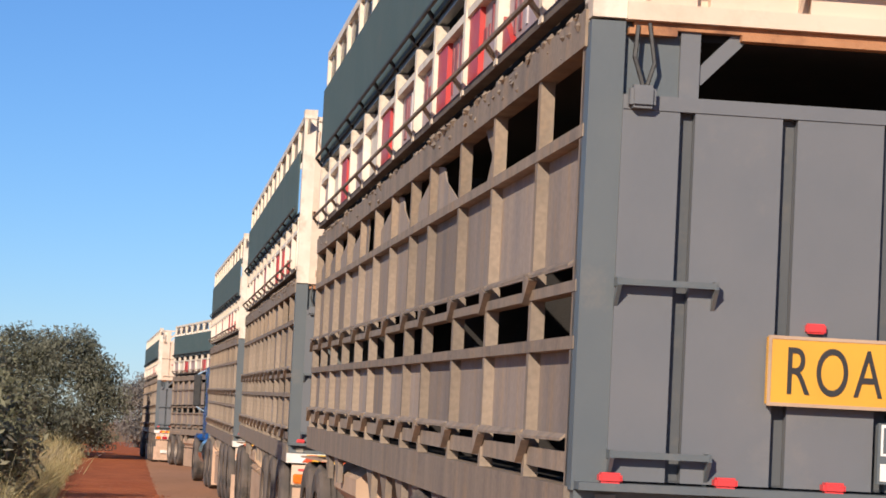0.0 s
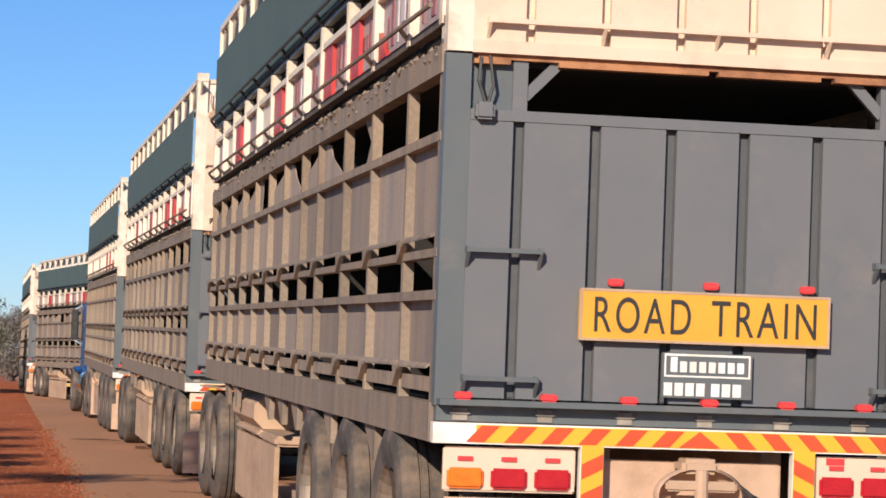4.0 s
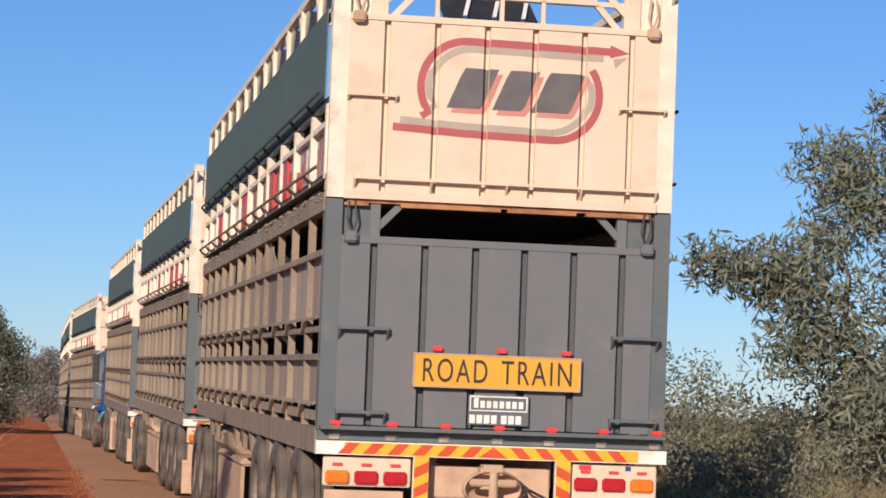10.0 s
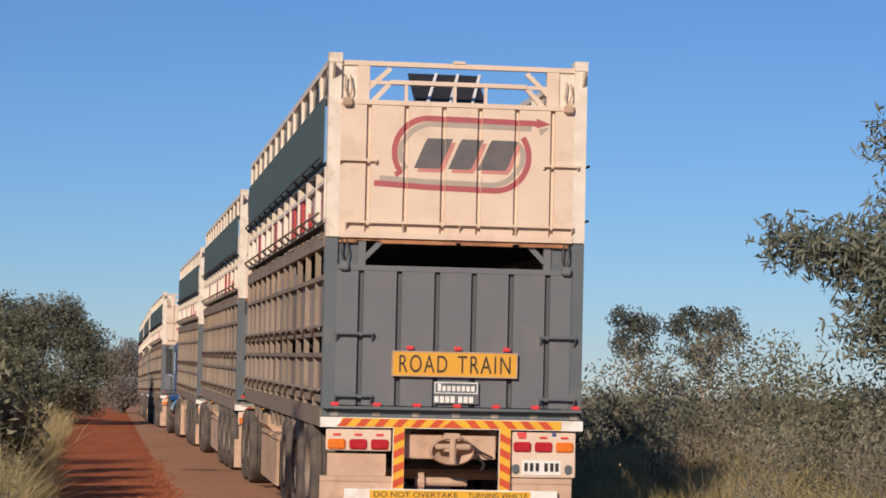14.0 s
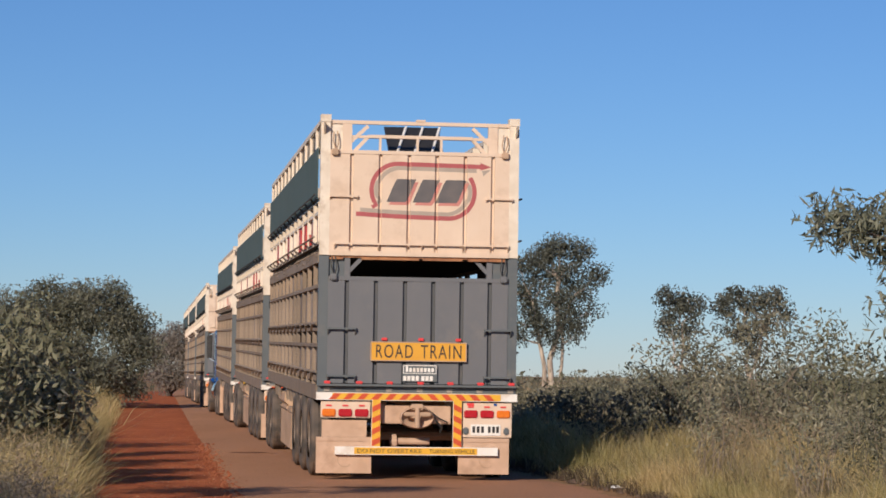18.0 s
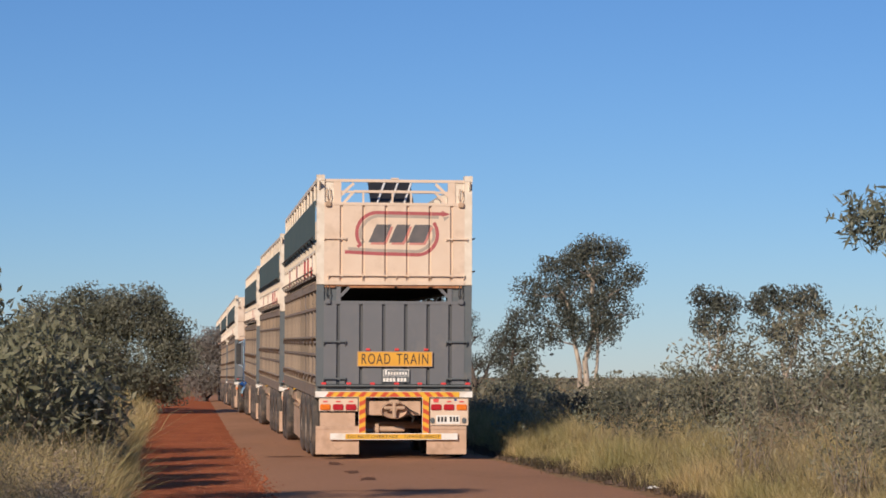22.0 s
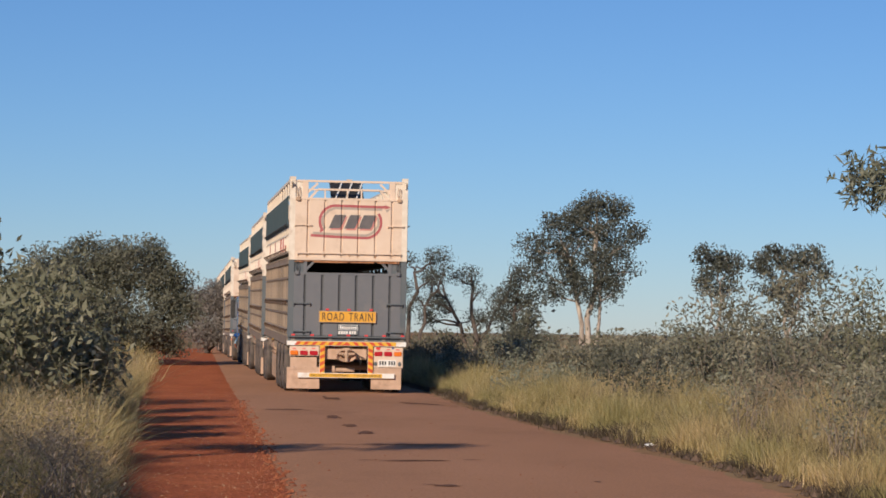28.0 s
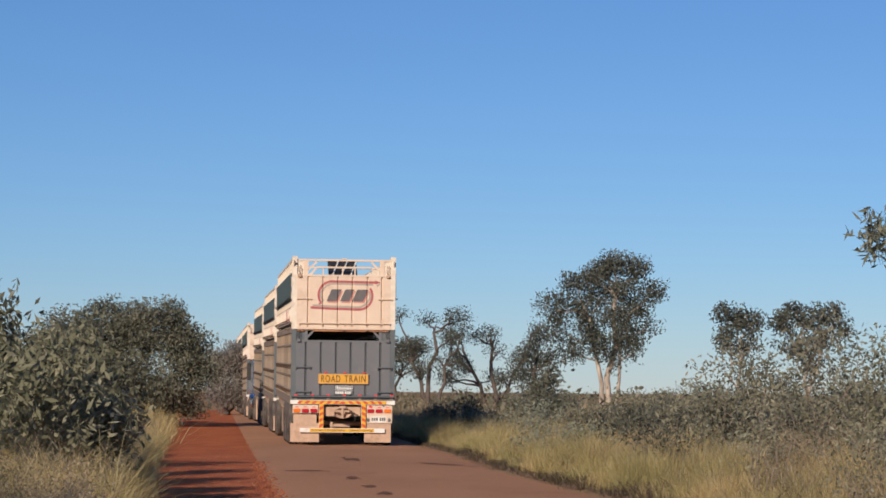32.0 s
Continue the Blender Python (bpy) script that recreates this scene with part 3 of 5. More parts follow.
        for y in POST_Y[1:]:
            s.plate([(y - 0.12, z - 0.02), (y + 0.03, z + 0.01), (y + 0.03, z - 0.11)], *xs(-0.004, 0.028))
        part("lip", s, M_POST, tr, "sloping drip lip")
    s = Shell().box(*xs(-0.07, 0.01), *full, 2.70, 2.83)
    rng = random.Random(5 + side)
    for q in range(420):
        y = rng.uniform(0.1, LENGTH - 0.2) if q % 3 else rng.uniform(0.1, 4.5)
        r = rng.uniform(0.008, 0.032)
        x, z = o + i * rng.uniform(-0.06, 0.018), rng.choice((2.83, 2.83, rng.uniform(2.72, 2.83)))
        ring = [(x + r * rng.uniform(0.5, 1.1) * math.cos(a), y + r * rng.uniform(1.0, 2.6) * math.sin(a), z + r * rng.uniform(-0.3, 0.3)) for a in (0.2, 1.3, 2.5, 3.6, 4.7, 5.7)]
        s.add(ring + [(x, y, z + r * rng.uniform(0.6, 1.2)), (x, y, z - r)], [(j, (j + 1) % 6, 6) for j in range(6)] + [((j + 1) % 6, j, 7) for j in range(6)])
    part("deck_rail", s, M_POST, tr, "upper deck rail caked with dung and mud")
    for z, out in ((3.02, 0.06), (3.55, 0.06)):
        s = Shell().tube([(o + i * out, 0.12, z), (o + i * out, LENGTH - 0.1, z)], [0.013, 0.013], 6)
        for y in POST_Y[1:]:
            s.beam((o + i * out, y, z), (o + i * 0.0, y + 0.03, z - 0.07), 0.02, 0.018)
        part("side_rail", s, M_BLACK if z > 3.2 else M_POST, tr, "black steel side rail on brackets" if z > 3.2 else "dusty steel side rail on brackets")
    part("slat", Shell().box(*xs(-0.05, 0.006), *full, 3.31, 3.35), M_CREAMPOST, tr)
    part("slat", Shell().box(*xs(-0.05, 0.006), *full, 2.925, 2.965), M_BARK_DARK, tr)
    part("shade_mesh", Shell().box(*xs(0.014, 0.024), 0.16, LENGTH - 0.1, 3.50, 4.15), M_MESH, tr, "dark green shade mesh along the upper deck")
    part("slat", Shell().box(*xs(-0.05, 0.0), *full, 3.47, 3.52), M_SLATE, tr)
    # two added dark boards that stand in for shade in the side gaps
    part("kick_board", Shell().box(*xs(-0.115, -0.10), *full, 2.80, 3.02), M_INNER, tr, "added dark board standing in for shade behind the gap")
    part("kick_board", Shell().box(*xs(-0.115, -0.10), *full, 3.30, 3.60), M_INNER, tr, "added dark board standing in for shade behind the gap")
    part("top_rail", Shell().box(*xs(-0.08, 0.0), *full, 4.44, 4.50), M_CREAMPOST, tr, "cream top rail")
    part("slat", Shell().box(*xs(-0.05, 0.0), *full, 4.12, 4.16), M_CREAMPOST, tr)
    for y in POST_Y[:-1]:
        part("brace", Shell().beam((o - i * 0.03, y + 0.05, 4.16), (o - i * 0.03, y + 0.30, 4.43), 0.03, 0.035), M_CREAMPOST, tr, "cream diagonal brace")
    # brackets and boxes under the floor
    for k in range(1, 13):
        y = k * 0.9 + 0.1
        if k not in (9, 10):
            part("bracket", Shell().plate([(y, 0.99), (y + 0.42, 0.99), (y + 0.08, 0.80), (y, 0.80)], *xs(-0.06, -0.02)), M_POST, tr)


def build_trailer():
    tr = thing("cattle_trailer", "double-deck cattle trailer, cream top and dusty grey lower crate", "trailer", "trailers of the road trains")
    for side in (-1, 1):
        trailer_side(tr, side)
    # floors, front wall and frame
    part("floor", Shell().box(-1.17, 1.17, 0.05, LENGTH - 0.05, 1.10, 1.16), M_INNER, tr, "dirty lower deck floor, coloured shade-dark")
    part("upper_deck", Shell().box(-1.17, 1.17, 0.04, LENGTH - 0.05, 2.74, 2.80), M_INNER, tr, "dirty upper deck floor, coloured shade-dark")
    part("front_wall", Shell().box(-1.2, 1.2, LENGTH - 0.05, LENGTH, 1.0, 2.78), M_SLATE, tr)
    part("front_wall", Shell().box(-1.2, 1.2, LENGTH - 0.05, LENGTH, 2.80, 4.45), M_CREAM, tr)
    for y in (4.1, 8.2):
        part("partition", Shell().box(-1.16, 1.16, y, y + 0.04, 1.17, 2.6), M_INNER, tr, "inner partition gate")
    part("loading_ramp", Shell().plate([(0.22, 4.0), (0.30, 4.0), (1.25, 4.52), (1.17, 4.52)], -0.35, 0.35), M_BLACK, tr, "dark folded ramp leaning inside the upper door")
    for x in (-0.30, -0.08, 0.14):
        part("ramp_cleat", Shell().beam((x + 0.01, 0.25, 4.03), (x + 0.23, 1.13, 4.515), 0.03, 0.03), M_WHITE, tr)
    for x in (-0.42, 0.42):
        part("chassis_rail", Shell().box(x - 0.05, x + 0.05, 0.15, LENGTH - 0.3, 0.78, 1.10), M_DUSTY, tr, "dusty chassis rail")
    for y in (1.22, 2.90, 4.58):
        part("axle", Shell().tube([(-1.0, y, 0.525 - 0.014 * y), (1.0, y, 0.525 - 0.014 * y)], [0.06, 0.06], 8), M_DUSTY, tr)
    part("tool_box", Shell().add([(x, y, z) for y in (8.95, 10.9) for x, z in ((-1.18, 0.74), (-1.18, 0.86), (-1.06, 0.95), (-0.5, 0.95), (-0.5, 0.66), (-1.10, 0.66))],
         [(0, 1, 2, 3, 4, 5), (11, 10, 9, 8, 7, 6), (0, 6, 7, 1), (1, 7, 8, 2), (2, 8, 9, 3), (3, 9, 10, 4), (4, 10, 11, 5), (5, 11, 6, 0)]), M_DUSTY, tr, "dusty steel tool box")
    part("tool_box", Shell().box(-1.16, -0.6, 8.80, 10.7, 0.60, 0.655, 0.02), M_DUSTY, tr, "dusty steel tool box")
    part("tool_box", Shell().box(-1.14, -0.6, 7.65, 8.78, 0.58, 0.66, 0.02), M_DUSTY, tr, "dusty steel tool box")
    part("side_guard", Shell().box(-1.14, -1.10, 7.65, 10.8, 0.02, 0.575), M_DUSTY, tr, "dusty hanging side guard plate")
    part("side_guard", Shell().box(1.10, 1.14, 7.65, 10.8, 0.02, 0.575), M_DUSTY, tr, "dusty hanging side guard plate")
    part("landing_leg", Shell().box(-1.02, -0.92, 6.7, 6.82, 0.30, 1.0).box(-1.08, -0.86, 6.62, 6.9, 0.24, 0.30), M_DUSTY, tr, "dusty landing leg")
    part("landing_leg", Shell().box(0.92, 1.02, 6.7, 6.82, 0.30, 1.0).box(0.86, 1.08, 6.62, 6.9, 0.24, 0.30), M_DUSTY, tr, "dusty landing leg")
    part("hanger", Shell().plate([(5.5, 0.99), (6.4, 0.99), (6.3, 0.42), (5.9, 0.36)], -1.1, -1.06), M_DUSTY, tr)
    wheels(tr, (1.22, 2.90, 4.58), lambda y: 0.014 * y)
    rear_end(tr)
    return tr


def rear_end(tr):
    # lower opening: jambs, tailgate, ribs
    for s_, x0, x1 in ((-1, -1.25, -1.13), (1, 1.13, 1.25)):
        part("corner_post", Shell().box(x0, x1, -0.02, 0.10, 1.16, 2.785), M_SLATE, tr, "slate-grey corner post")
        part("corner_post", Shell().box(x0, x1, -0.03, 0.13, 2.795, 4.52).box(x0 - 0.005, x1 + 0.005, -0.04, 0.14, 4.46, 4.55), M_CREAMPOST, tr, "cream corner post")
        part("jamb", Shell().box(min(s_ * 0.86, s_ * 0.93), max(s_ * 0.86, s_ * 0.93), -0.005, 0.06, 2.50, 2.785), M_GREY, tr)
        part("jamb_plate", Shell().box(min(s_ * 0.93, s_ * 1.13), max(s_ * 0.93, s_ * 1.13), 0.015, 0.05, 2.50, 2.785), M_SLATE, tr)
        part("gusset", Shell().beam((s_ * 0.87, 0.02, 2.60), (s_ * 0.70, 0.02, 2.775), 0.03, 0.05), M_GREY, tr)
        part("jamb", Shell().box(min(s_ * 0.86, s_ * 0.98), max(s_ * 0.86, s_ * 0.98), -0.005, 0.06, 4.09, 4.44), M_CREAM, tr)
        part("jamb_plate", Shell().box(min(s_ * 0.98, s_ * 1.13), max(s_ * 0.98, s_ * 1.13), 0.012, 0.05, 4.09, 4.44), M_CREAMPOST, tr)
        part("gusset", Shell().beam((s_ * 0.87, 0.02, 4.22), (s_ * 0.66, 0.02, 4.42), 0.03, 0.045).beam((s_ * 0.87, 0.03, 4.05), (s_ * 0.66, 0.03, 4.28), 0.03, 0.045), M_CREAM, tr)
        for z, name in ((2.52, "counterweight"), (4.08, "counterweight")):
            s = Shell().tube([(s_ * 1.09, -0.04, z + 0.25), (s_ * 1.10, -0.05, z + 0.14), (s_ * 1.06, -0.05, z + 0.02)], [0.009] * 3, 5)
            s.tube([(s_ * 1.05, -0.04, z + 0.26), (s_ * 1.03, -0.05, z + 0.12), (s_ * 1.06, -0.05, z + 0.02)], [0.008] * 3, 5)
            part("rope", s, M_BLACK if z < 3 else M_DUSTY, tr, "lifting rope")
            part(name, Shell().box(s_ * 1.07 - 0.045, s_ * 1.07 + 0.045, -0.09, -0.03, z - 0.04, z + 0.04, 0.012), M_GREY if z < 3 else M_DUSTY, tr, "small steel weight block")
    gate = part("tailgate", grooved(-1.13, 1.13, 1.20, 2.48, -0.03, 0.03, RIB_X, 0.027), M_GREY, tr, "dark grey lower tailgate panel")
    part("gate_edge", Shell().box(-1.13, 1.13, -0.036, 0.035, 2.48, 2.53), M_GREY, gate)
    # strips on the groove floors, coloured dark to deepen the shade there
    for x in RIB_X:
        part("groove_floor", Shell().box(x - 0.026, x + 0.026, 0.012, 0.019, 1.205, 2.475), M_GROOVE_SHADE, gate, "floor of a pressed tailgate groove, darkened with painted shade")
    part("ledge", Shell().box(-1.24, 1.24, -0.115, -0.005, 1.165, 1.192), M_SLATE, tr, "steel ledge under the tailgate")
    part("sill", Shell().box(-1.24, 1.24, -0.02, 0.06, 1.09, 1.165), M_SLATE, tr)
    for x in (-1.13, -0.73, -0.35, 0.035, 0.41, 0.79, 1.18):
        part("marker_light", Shell().box(x - 0.04, x + 0.04, -0.118, -0.06, 1.192, 1.228, 0.008), M_BRIGHT_RED, tr, "small red marker light")
        part("hinge_plate", Shell().box(x - 0.035, x + 0.035, -0.028, -0.02, 1.095, 1.15).box(x - 0.045, x + 0.045, -0.04, -0.02, 1.125, 1.133), M_HINGE, tr, "chalky steel hinge plate")
    for x0, x1 in ((-1.125, -0.785), (0.84, 1.17)):
        for z in (1.29, 1.88):
            part("step_bar", hook_bar(x0, x1, -0.012, z), M_SLATE, gate, "slate-grey step bar")
        part("step_bar", hook_bar(x0, x1, -0.015, 3.53, 0.045, 0.05), M_CREAM, tr, "cream grab bar")
    # upper door
    part("upper_frame", Shell().box(-0.66, 0.66, 0.0, 0.05, 4.27, 4.31).box(-0.52, -0.49, 0.0, 0.04, 4.1, 4.28).box(-0.05, -0.02, 0.0, 0.04, 4.1, 4.28).box(0.25, 0.28, 0.0, 0.04, 4.1, 4.28).box(-0.87, 0.87, 0.01, 0.05, 4.265, 4.30), M_CREAM, tr, "cream open frame over the upper door")
    part("top_bar", Shell().box(-1.13, 1.13, -0.01, 0.06, 4.44, 4.485).box(-0.06, 0.06, -0.02, 0.02, 4.485, 4.51), M_CREAM, tr, "cream top bar")
    door = part("upper_door", grooved(-1.13, 1.13, 2.85, 4.065, -0.03, 0.025, DOOR_RIB_X, 0.023), M_CREAM, tr, "cream upper rear door panel")
    part("gate_edge", Shell().box(-1.13, 1.13, -0.05, 0.02, 2.79, 2.85), M_CREAM, door)
    part("gate_edge", Shell().box(-1.13, 1.13, -0.04, 0.02, 4.065, 4.11), M_CREAM, door)
    part("rub_rail", hook_bar(-1.06, 1.12, -0.02, 2.94, 0.05, 0.08, 5), M_CREAM, door, "cream rub rail on five brackets")
    for x0, x1 in ((-1.12, -0.95), (-0.72, 0.0), (0.05, 0.55), (0.62, 1.1)):
        part("sill_board", Shell().box(x0, x1, -0.035, 0.03, 2.742, 2.764), M_TIMBER, tr, "rusty orange-brown board")
    part("sill", Shell().box(-1.1, 1.1, -0.02, 0.03, 2.765, 2.789), M_TIMBER, tr, "rusty orange-brown sill edge")
    logo(door)
    # bumper with chevrons
    part("bumper", Shell().box(-1.26, 1.26, -0.075, 0.0, 0.99, 1.085), M_WHITE, tr, "white rear bumper with red and yellow chevrons")
    s, y_ = Shell(), -0.0785
    s.box(-1.06, 1.05, y_, -0.074, 0.997, 1.078)
    for x in (-0.51, 0.51):
        s.box(x - 0.052, x + 0.052, y_, -0.074, 0.42, 0.997)
    part("chevron_yellow", s, M_STRIPE_Y, tr, "yellow reflective tape")
    stripes = []
    for k in range(13):
        x = -1.03 + k * 0.175
        lean = 0.07 if x < -0.05 else -0.07
        if abs(x) < 0.08:
            stripes.append([(-0.10, 1.0), (0.10, 1.0), (0.0, 1.075)])
        elif x < 0.98:
            stripes.append([(x - 0.04 - lean / 2, 1.0), (x + 0.045 - lean / 2, 1.0), (x + 0.045 + lean / 2, 1.075), (x - 0.04 + lean / 2, 1.075)])
    for sx in (-1, 1):
        for k in range(4):
            z = 0.47 + k * 0.14
            stripes.append([(sx * 0.46, z + 0.0), (sx * 0.56, z - 0.05), (sx * 0.56, z + 0.02), (sx * 0.46, z + 0.07)])
    for outline in stripes:
        me = Shell().slab(outline, y_ - 0.003, y_).mesh("chevron_stripe", M_STRIPE_R)
        fixed_normals(me)
        part("chevron_stripe", me, M_STRIPE_R, tr, "red reflective tape")
    for x in (-0.51, 0.51):
        part("bumper_post", Shell().box(x - 0.055, x + 0.055, -0.0735, -0.02, 0.41, 0.99), M_WHITE, tr)
    part("warning_bar", Shell().box(-1.02, 1.02, -0.09, -0.03, 0.315, 0.415), M_WHITE, tr, "white bar with yellow warning tape")
    part("warning_tape", Shell().box(-0.78, 0.76, -0.094, -0.0895, 0.325, 0.405), M_STRIPE_Y, tr, "yellow warning tape")
    for txt, x0, x1 in (("DO NOT OVERTAKE", -0.74, 0.06), ("TURNING VEHICLE", 0.16, 0.73)):
        lettering("warning_text", txt, x1 - x0, 0.048, M_LETTER, tr, pose((x0 + x1) / 2, -0.0945, 0.365, 90))
    # lamp panels
    for sx in (-1, 1):
        z0 = 0.77 if sx < 0 else 0.54
        x0, x1 = (-1.20, -0.58) if sx < 0 else (0.58, 1.20)
        part("lamp_panel", Shell().box(x0, x1, -0.04, 0.0, z0, 0.975, 0.008), M_CREAM, tr, "cream lamp panel")
        for q in range(3):
            cx = x0 + 0.10 + q * 0.205
            outer = q == 0 if sx < 0 else q == 2
            part("tail_light", Shell().box(cx - 0.085, cx + 0.085, -0.065, -0.038, 0.785, 0.88, 0.012), M_LENS_O if outer else M_LENS_R, tr, "amber tail light" if outer else "red tail light")
            part("marker_light", Shell().box(cx - 0.035, cx + 0.035, -0.05, -0.038, 0.912, 0.932), M_BRIGHT_RED, tr, "small red marker light")
        part("mud_flap", Shell().box(x0 - 0.05, x1 - (0.03 if sx > 0 else -0.02), -0.02, -0.005, 0.08, 0.50), M_FLAP, tr, "pale dusty mud flap")
        part("flap_bracket", Shell().box(x0 - 0.05, x1 - (0.03 if sx > 0 else -0.02), -0.03, 0.0, 0.48, 0.53), M_FLAP, tr)
        ring = arc((x0 + x1) / 2, 0.25, 0.09, 20, 320)
        s = Shell()
        ribbon(s, ring, 0.012, -0.0225, -0.0198)
        part("flap_emblem", s, M_DUSTY, tr, "worn round emblem")
    part("guard_plate", Shell().box(-1.18, -0.62, 0.02, 0.04, 0.53, 0.74), M_FLAP, tr, "pale dusty guard plate")
    part("sticker", Shell().box(0.63, 0.72, -0.043, -0.039, 0.935, 0.968), M_BRIGHT_RED, tr)
    part("sticker", Shell().box(0.97, 1.01, -0.043, -0.039, 0.935, 0.968), M_BLUE, tr)
    plate = part("number_plate", Shell().box(0.68, 1.06, -0.05, -0.039, 0.565, 0.705, 0.004), M_WHITE, tr, "white number plate")
    for x in (0.72, 0.775, 0.83, 0.915, 0.97, 1.02):
        part("plate_mark", Shell().box(x - 0.017, x + 0.017, -0.053, -0.0495, 0.60, 0.68), M_LETTER, plate)
    for x in (0.62, 1.13):
        part("plate_lamp", Shell().box(x - 0.035, x + 0.035, -0.06, -0.038, 0.575, 0.665, 0.015), M_SLATE, tr)
    # tow coupling
    part("crossmember", Shell().box(-0.44, 0.44, 0.05, 0.12, 0.70, 0.93, 0.01), M_FLAP, tr, "dusty crossmember")
    s = Shell()
    s.lathe([(-0.16, 0.20), (-0.13, 0.22), (-0.10, 0.19), (0.0, 0.08)], 0.0, 0.0, 0.0, 24, "y")
    me = s.mesh("tow_coupling", M_FLAP, True)
    for v in me.vertices:
        v.co.z *= 0.62
    part("tow_coupling", me, M_FLAP, tr, "dusty tow coupling funnel", pose(0, 0.04, 0.78))
    part("coupling_jaw", Shell().box(-0.17, 0.17, -0.145, -0.10, 0.80, 0.85, 0.01).tube([(0, -0.13, 0.66), (0, -0.13, 0.90)], [0.035, 0.03], 10).box(-0.09, 0.09, -0.12, 0.05, 0.88, 0.95, 0.02), M_DUSTY, tr)
    part("hose", Shell().tube([(0.17, -0.02, 0.86), (0.24, -0.06, 0.74), (0.32, -0.03, 0.66), (0.30, 0.0, 0.60)], [0.014] * 4, 6).tube([(0.2, 0.0, 0.84), (0.27, -0.05, 0.78), (0.4, -0.02, 0.72)], [0.01] * 3, 6), M_BLACK, tr, "black air hose")
    part("rear_tube", Shell().tube([(-0.30, 0.3, 0.47), (0.2, 0.3, 0.47)], [0.045, 0.045], 10).lathe([(-0.03, 0.09), (0.03, 0.09)], -0.25, 0.3, 0.47, 12), M_FLAP, tr)


def logo(door):
    """A faded emblem: an open oval track with an arrow, and three slanting blocks."""
    y0, y1 = -0.0320, -0.0306
    top = [(-0.60, 3.40)] + arc(-0.28, 3.62, 0.33, 215, 90) + [(0.76, 3.935)]
    low = [(-0.80, 3.315), (-0.3, 3.29), (0.36, 3.275)] + arc(0.36, 3.605, 0.33, -90, 35)
    pieces = []
    for line in (top, low):
        red, grey = Shell(), Shell()
        ribbon(red, line, 0.055, y0, y1)
        inner = []
        for x, z in line:
            d = Vector((x - 0.04, (z - 3.61) * 1.2))
            inner.append((x - 0.055 * d.x / max(d.length, 0.01) * (1 if abs(d.x) > 0.35 else 0.2), z - 0.055 * (1 if z > 3.61 else -1) * (0.95 if abs(z - 3.61) > 0.12 else 0.3)))
        ribbon(grey, inner, 0.05, y0 + 0.0004, y1)
        pieces += [("emblem_track", red, M_LOGO_RED), ("emblem_shadow", grey, M_LOGO_GREY)]
    pieces.append(("emblem_arrow", Shell().slab([(0.76, 3.985), (0.76, 3.89), (0.90, 3.93)], y0, y1), M_LOGO_RED))
    pieces.append(("emblem_arrow_shadow", Shell().slab([(0.78, 3.885), (0.89, 3.90), (0.80, 3.82)], y0, y1), M_LOGO_GREY))
    for nm, s, m in pieces:
        me = sunk(s.mesh(nm, m), DOOR_RIB_X, 0.023, 0.043)
        fixed_normals(me)
        part(nm, me, m, door)
    z0, z1, k = 3.47, 3.76, 0.10
    for x, w in ((-0.42, 0.27), (-0.09, 0.24), (0.20, 0.29)):
        for name, mat, dx, dz, yo in (("emblem_block_shadow", M_LOGO_SHADE, 0.03, -0.035, -0.0006), ("emblem_block", M_LOGO_DARK, 0, 0, -0.0012)):
            part(name, sunk(Shell().slab([(x + dx, z0 + dz), (x + w - 0.03 + dx, z0 + dz), (x + w + dx, z0 + 0.04 + dz), (x + w + k + dx, z1 + dz), (x + k + 0.03 + dx, z1 + dz), (x + k + dx, z1 - 0.05 + dz)], y0 + yo, y1).mesh(name, mat), DOOR_RIB_X, 0.023, 0.043), mat, door)


def road_train_sign(tr):
    sign = part("warning_sign", Shell().box(-0.595, 0.612, -0.085, -0.05, 1.482, 1.724, 0.006), M_YELLOW, tr, "yellow plate lettered ROAD TRAIN")
    s = Shell()
    for a in ((-0.595, 0.612, 1.482, 1.494), (-0.595, 0.612, 1.712, 1.724), (-0.595, -0.583, 1.494, 1.712), (0.600, 0.612, 1.494, 1.712)):
        s.box(a[0], a[1], -0.088, -0.0845, a[2], a[3])
    part("sign_edge", s, M_DUSTY, sign)
    for txt, x0, x1 in (("ROAD", -0.525, -0.065), ("TRAIN", 0.035, 0.545)):
        lettering("sign_text", txt, x1 - x0, 0.165, M_LETTER, sign, pose((x0 + x1) / 2, -0.0855, 1.605, 90), spacing=1.2)
    for x in (-0.42, 0.04, 0.51):
        part("marker_light", Shell().box(x - 0.035, x + 0.035, -0.06, -0.02, 1.737, 1.772, 0.006), M_BRIGHT_RED, tr, "small red marker light")
    plate = part("maker_plate", Shell().box(-0.19, 0.245, -0.070, -0.055, 1.23, 1.44), M_SLATE, tr)
    marks = [(-0.18, 0.235, 1.425, 1.435), (-0.18, 0.235, 1.327, 1.335), (-0.18, -0.172, 1.335, 1.425), (0.227, 0.235, 1.335, 1.425)]
    marks += [(-0.15 + k * 0.046, -0.118 + k * 0.046, 1.35, 1.40 if k else 1.42) for k in range(8)]
    marks += [(-0.18 + k * 0.052 + (0.02 if k > 3 else 0), -0.14 + k * 0.052 + (0.02 if k > 3 else 0), 1.24, 1.30) for k in range(7)]
    for a in marks:
        part("maker_mark", Shell().box(a[0], a[1], -0.073, -0.0695, a[2], a[3]), M_WHITE, plate)


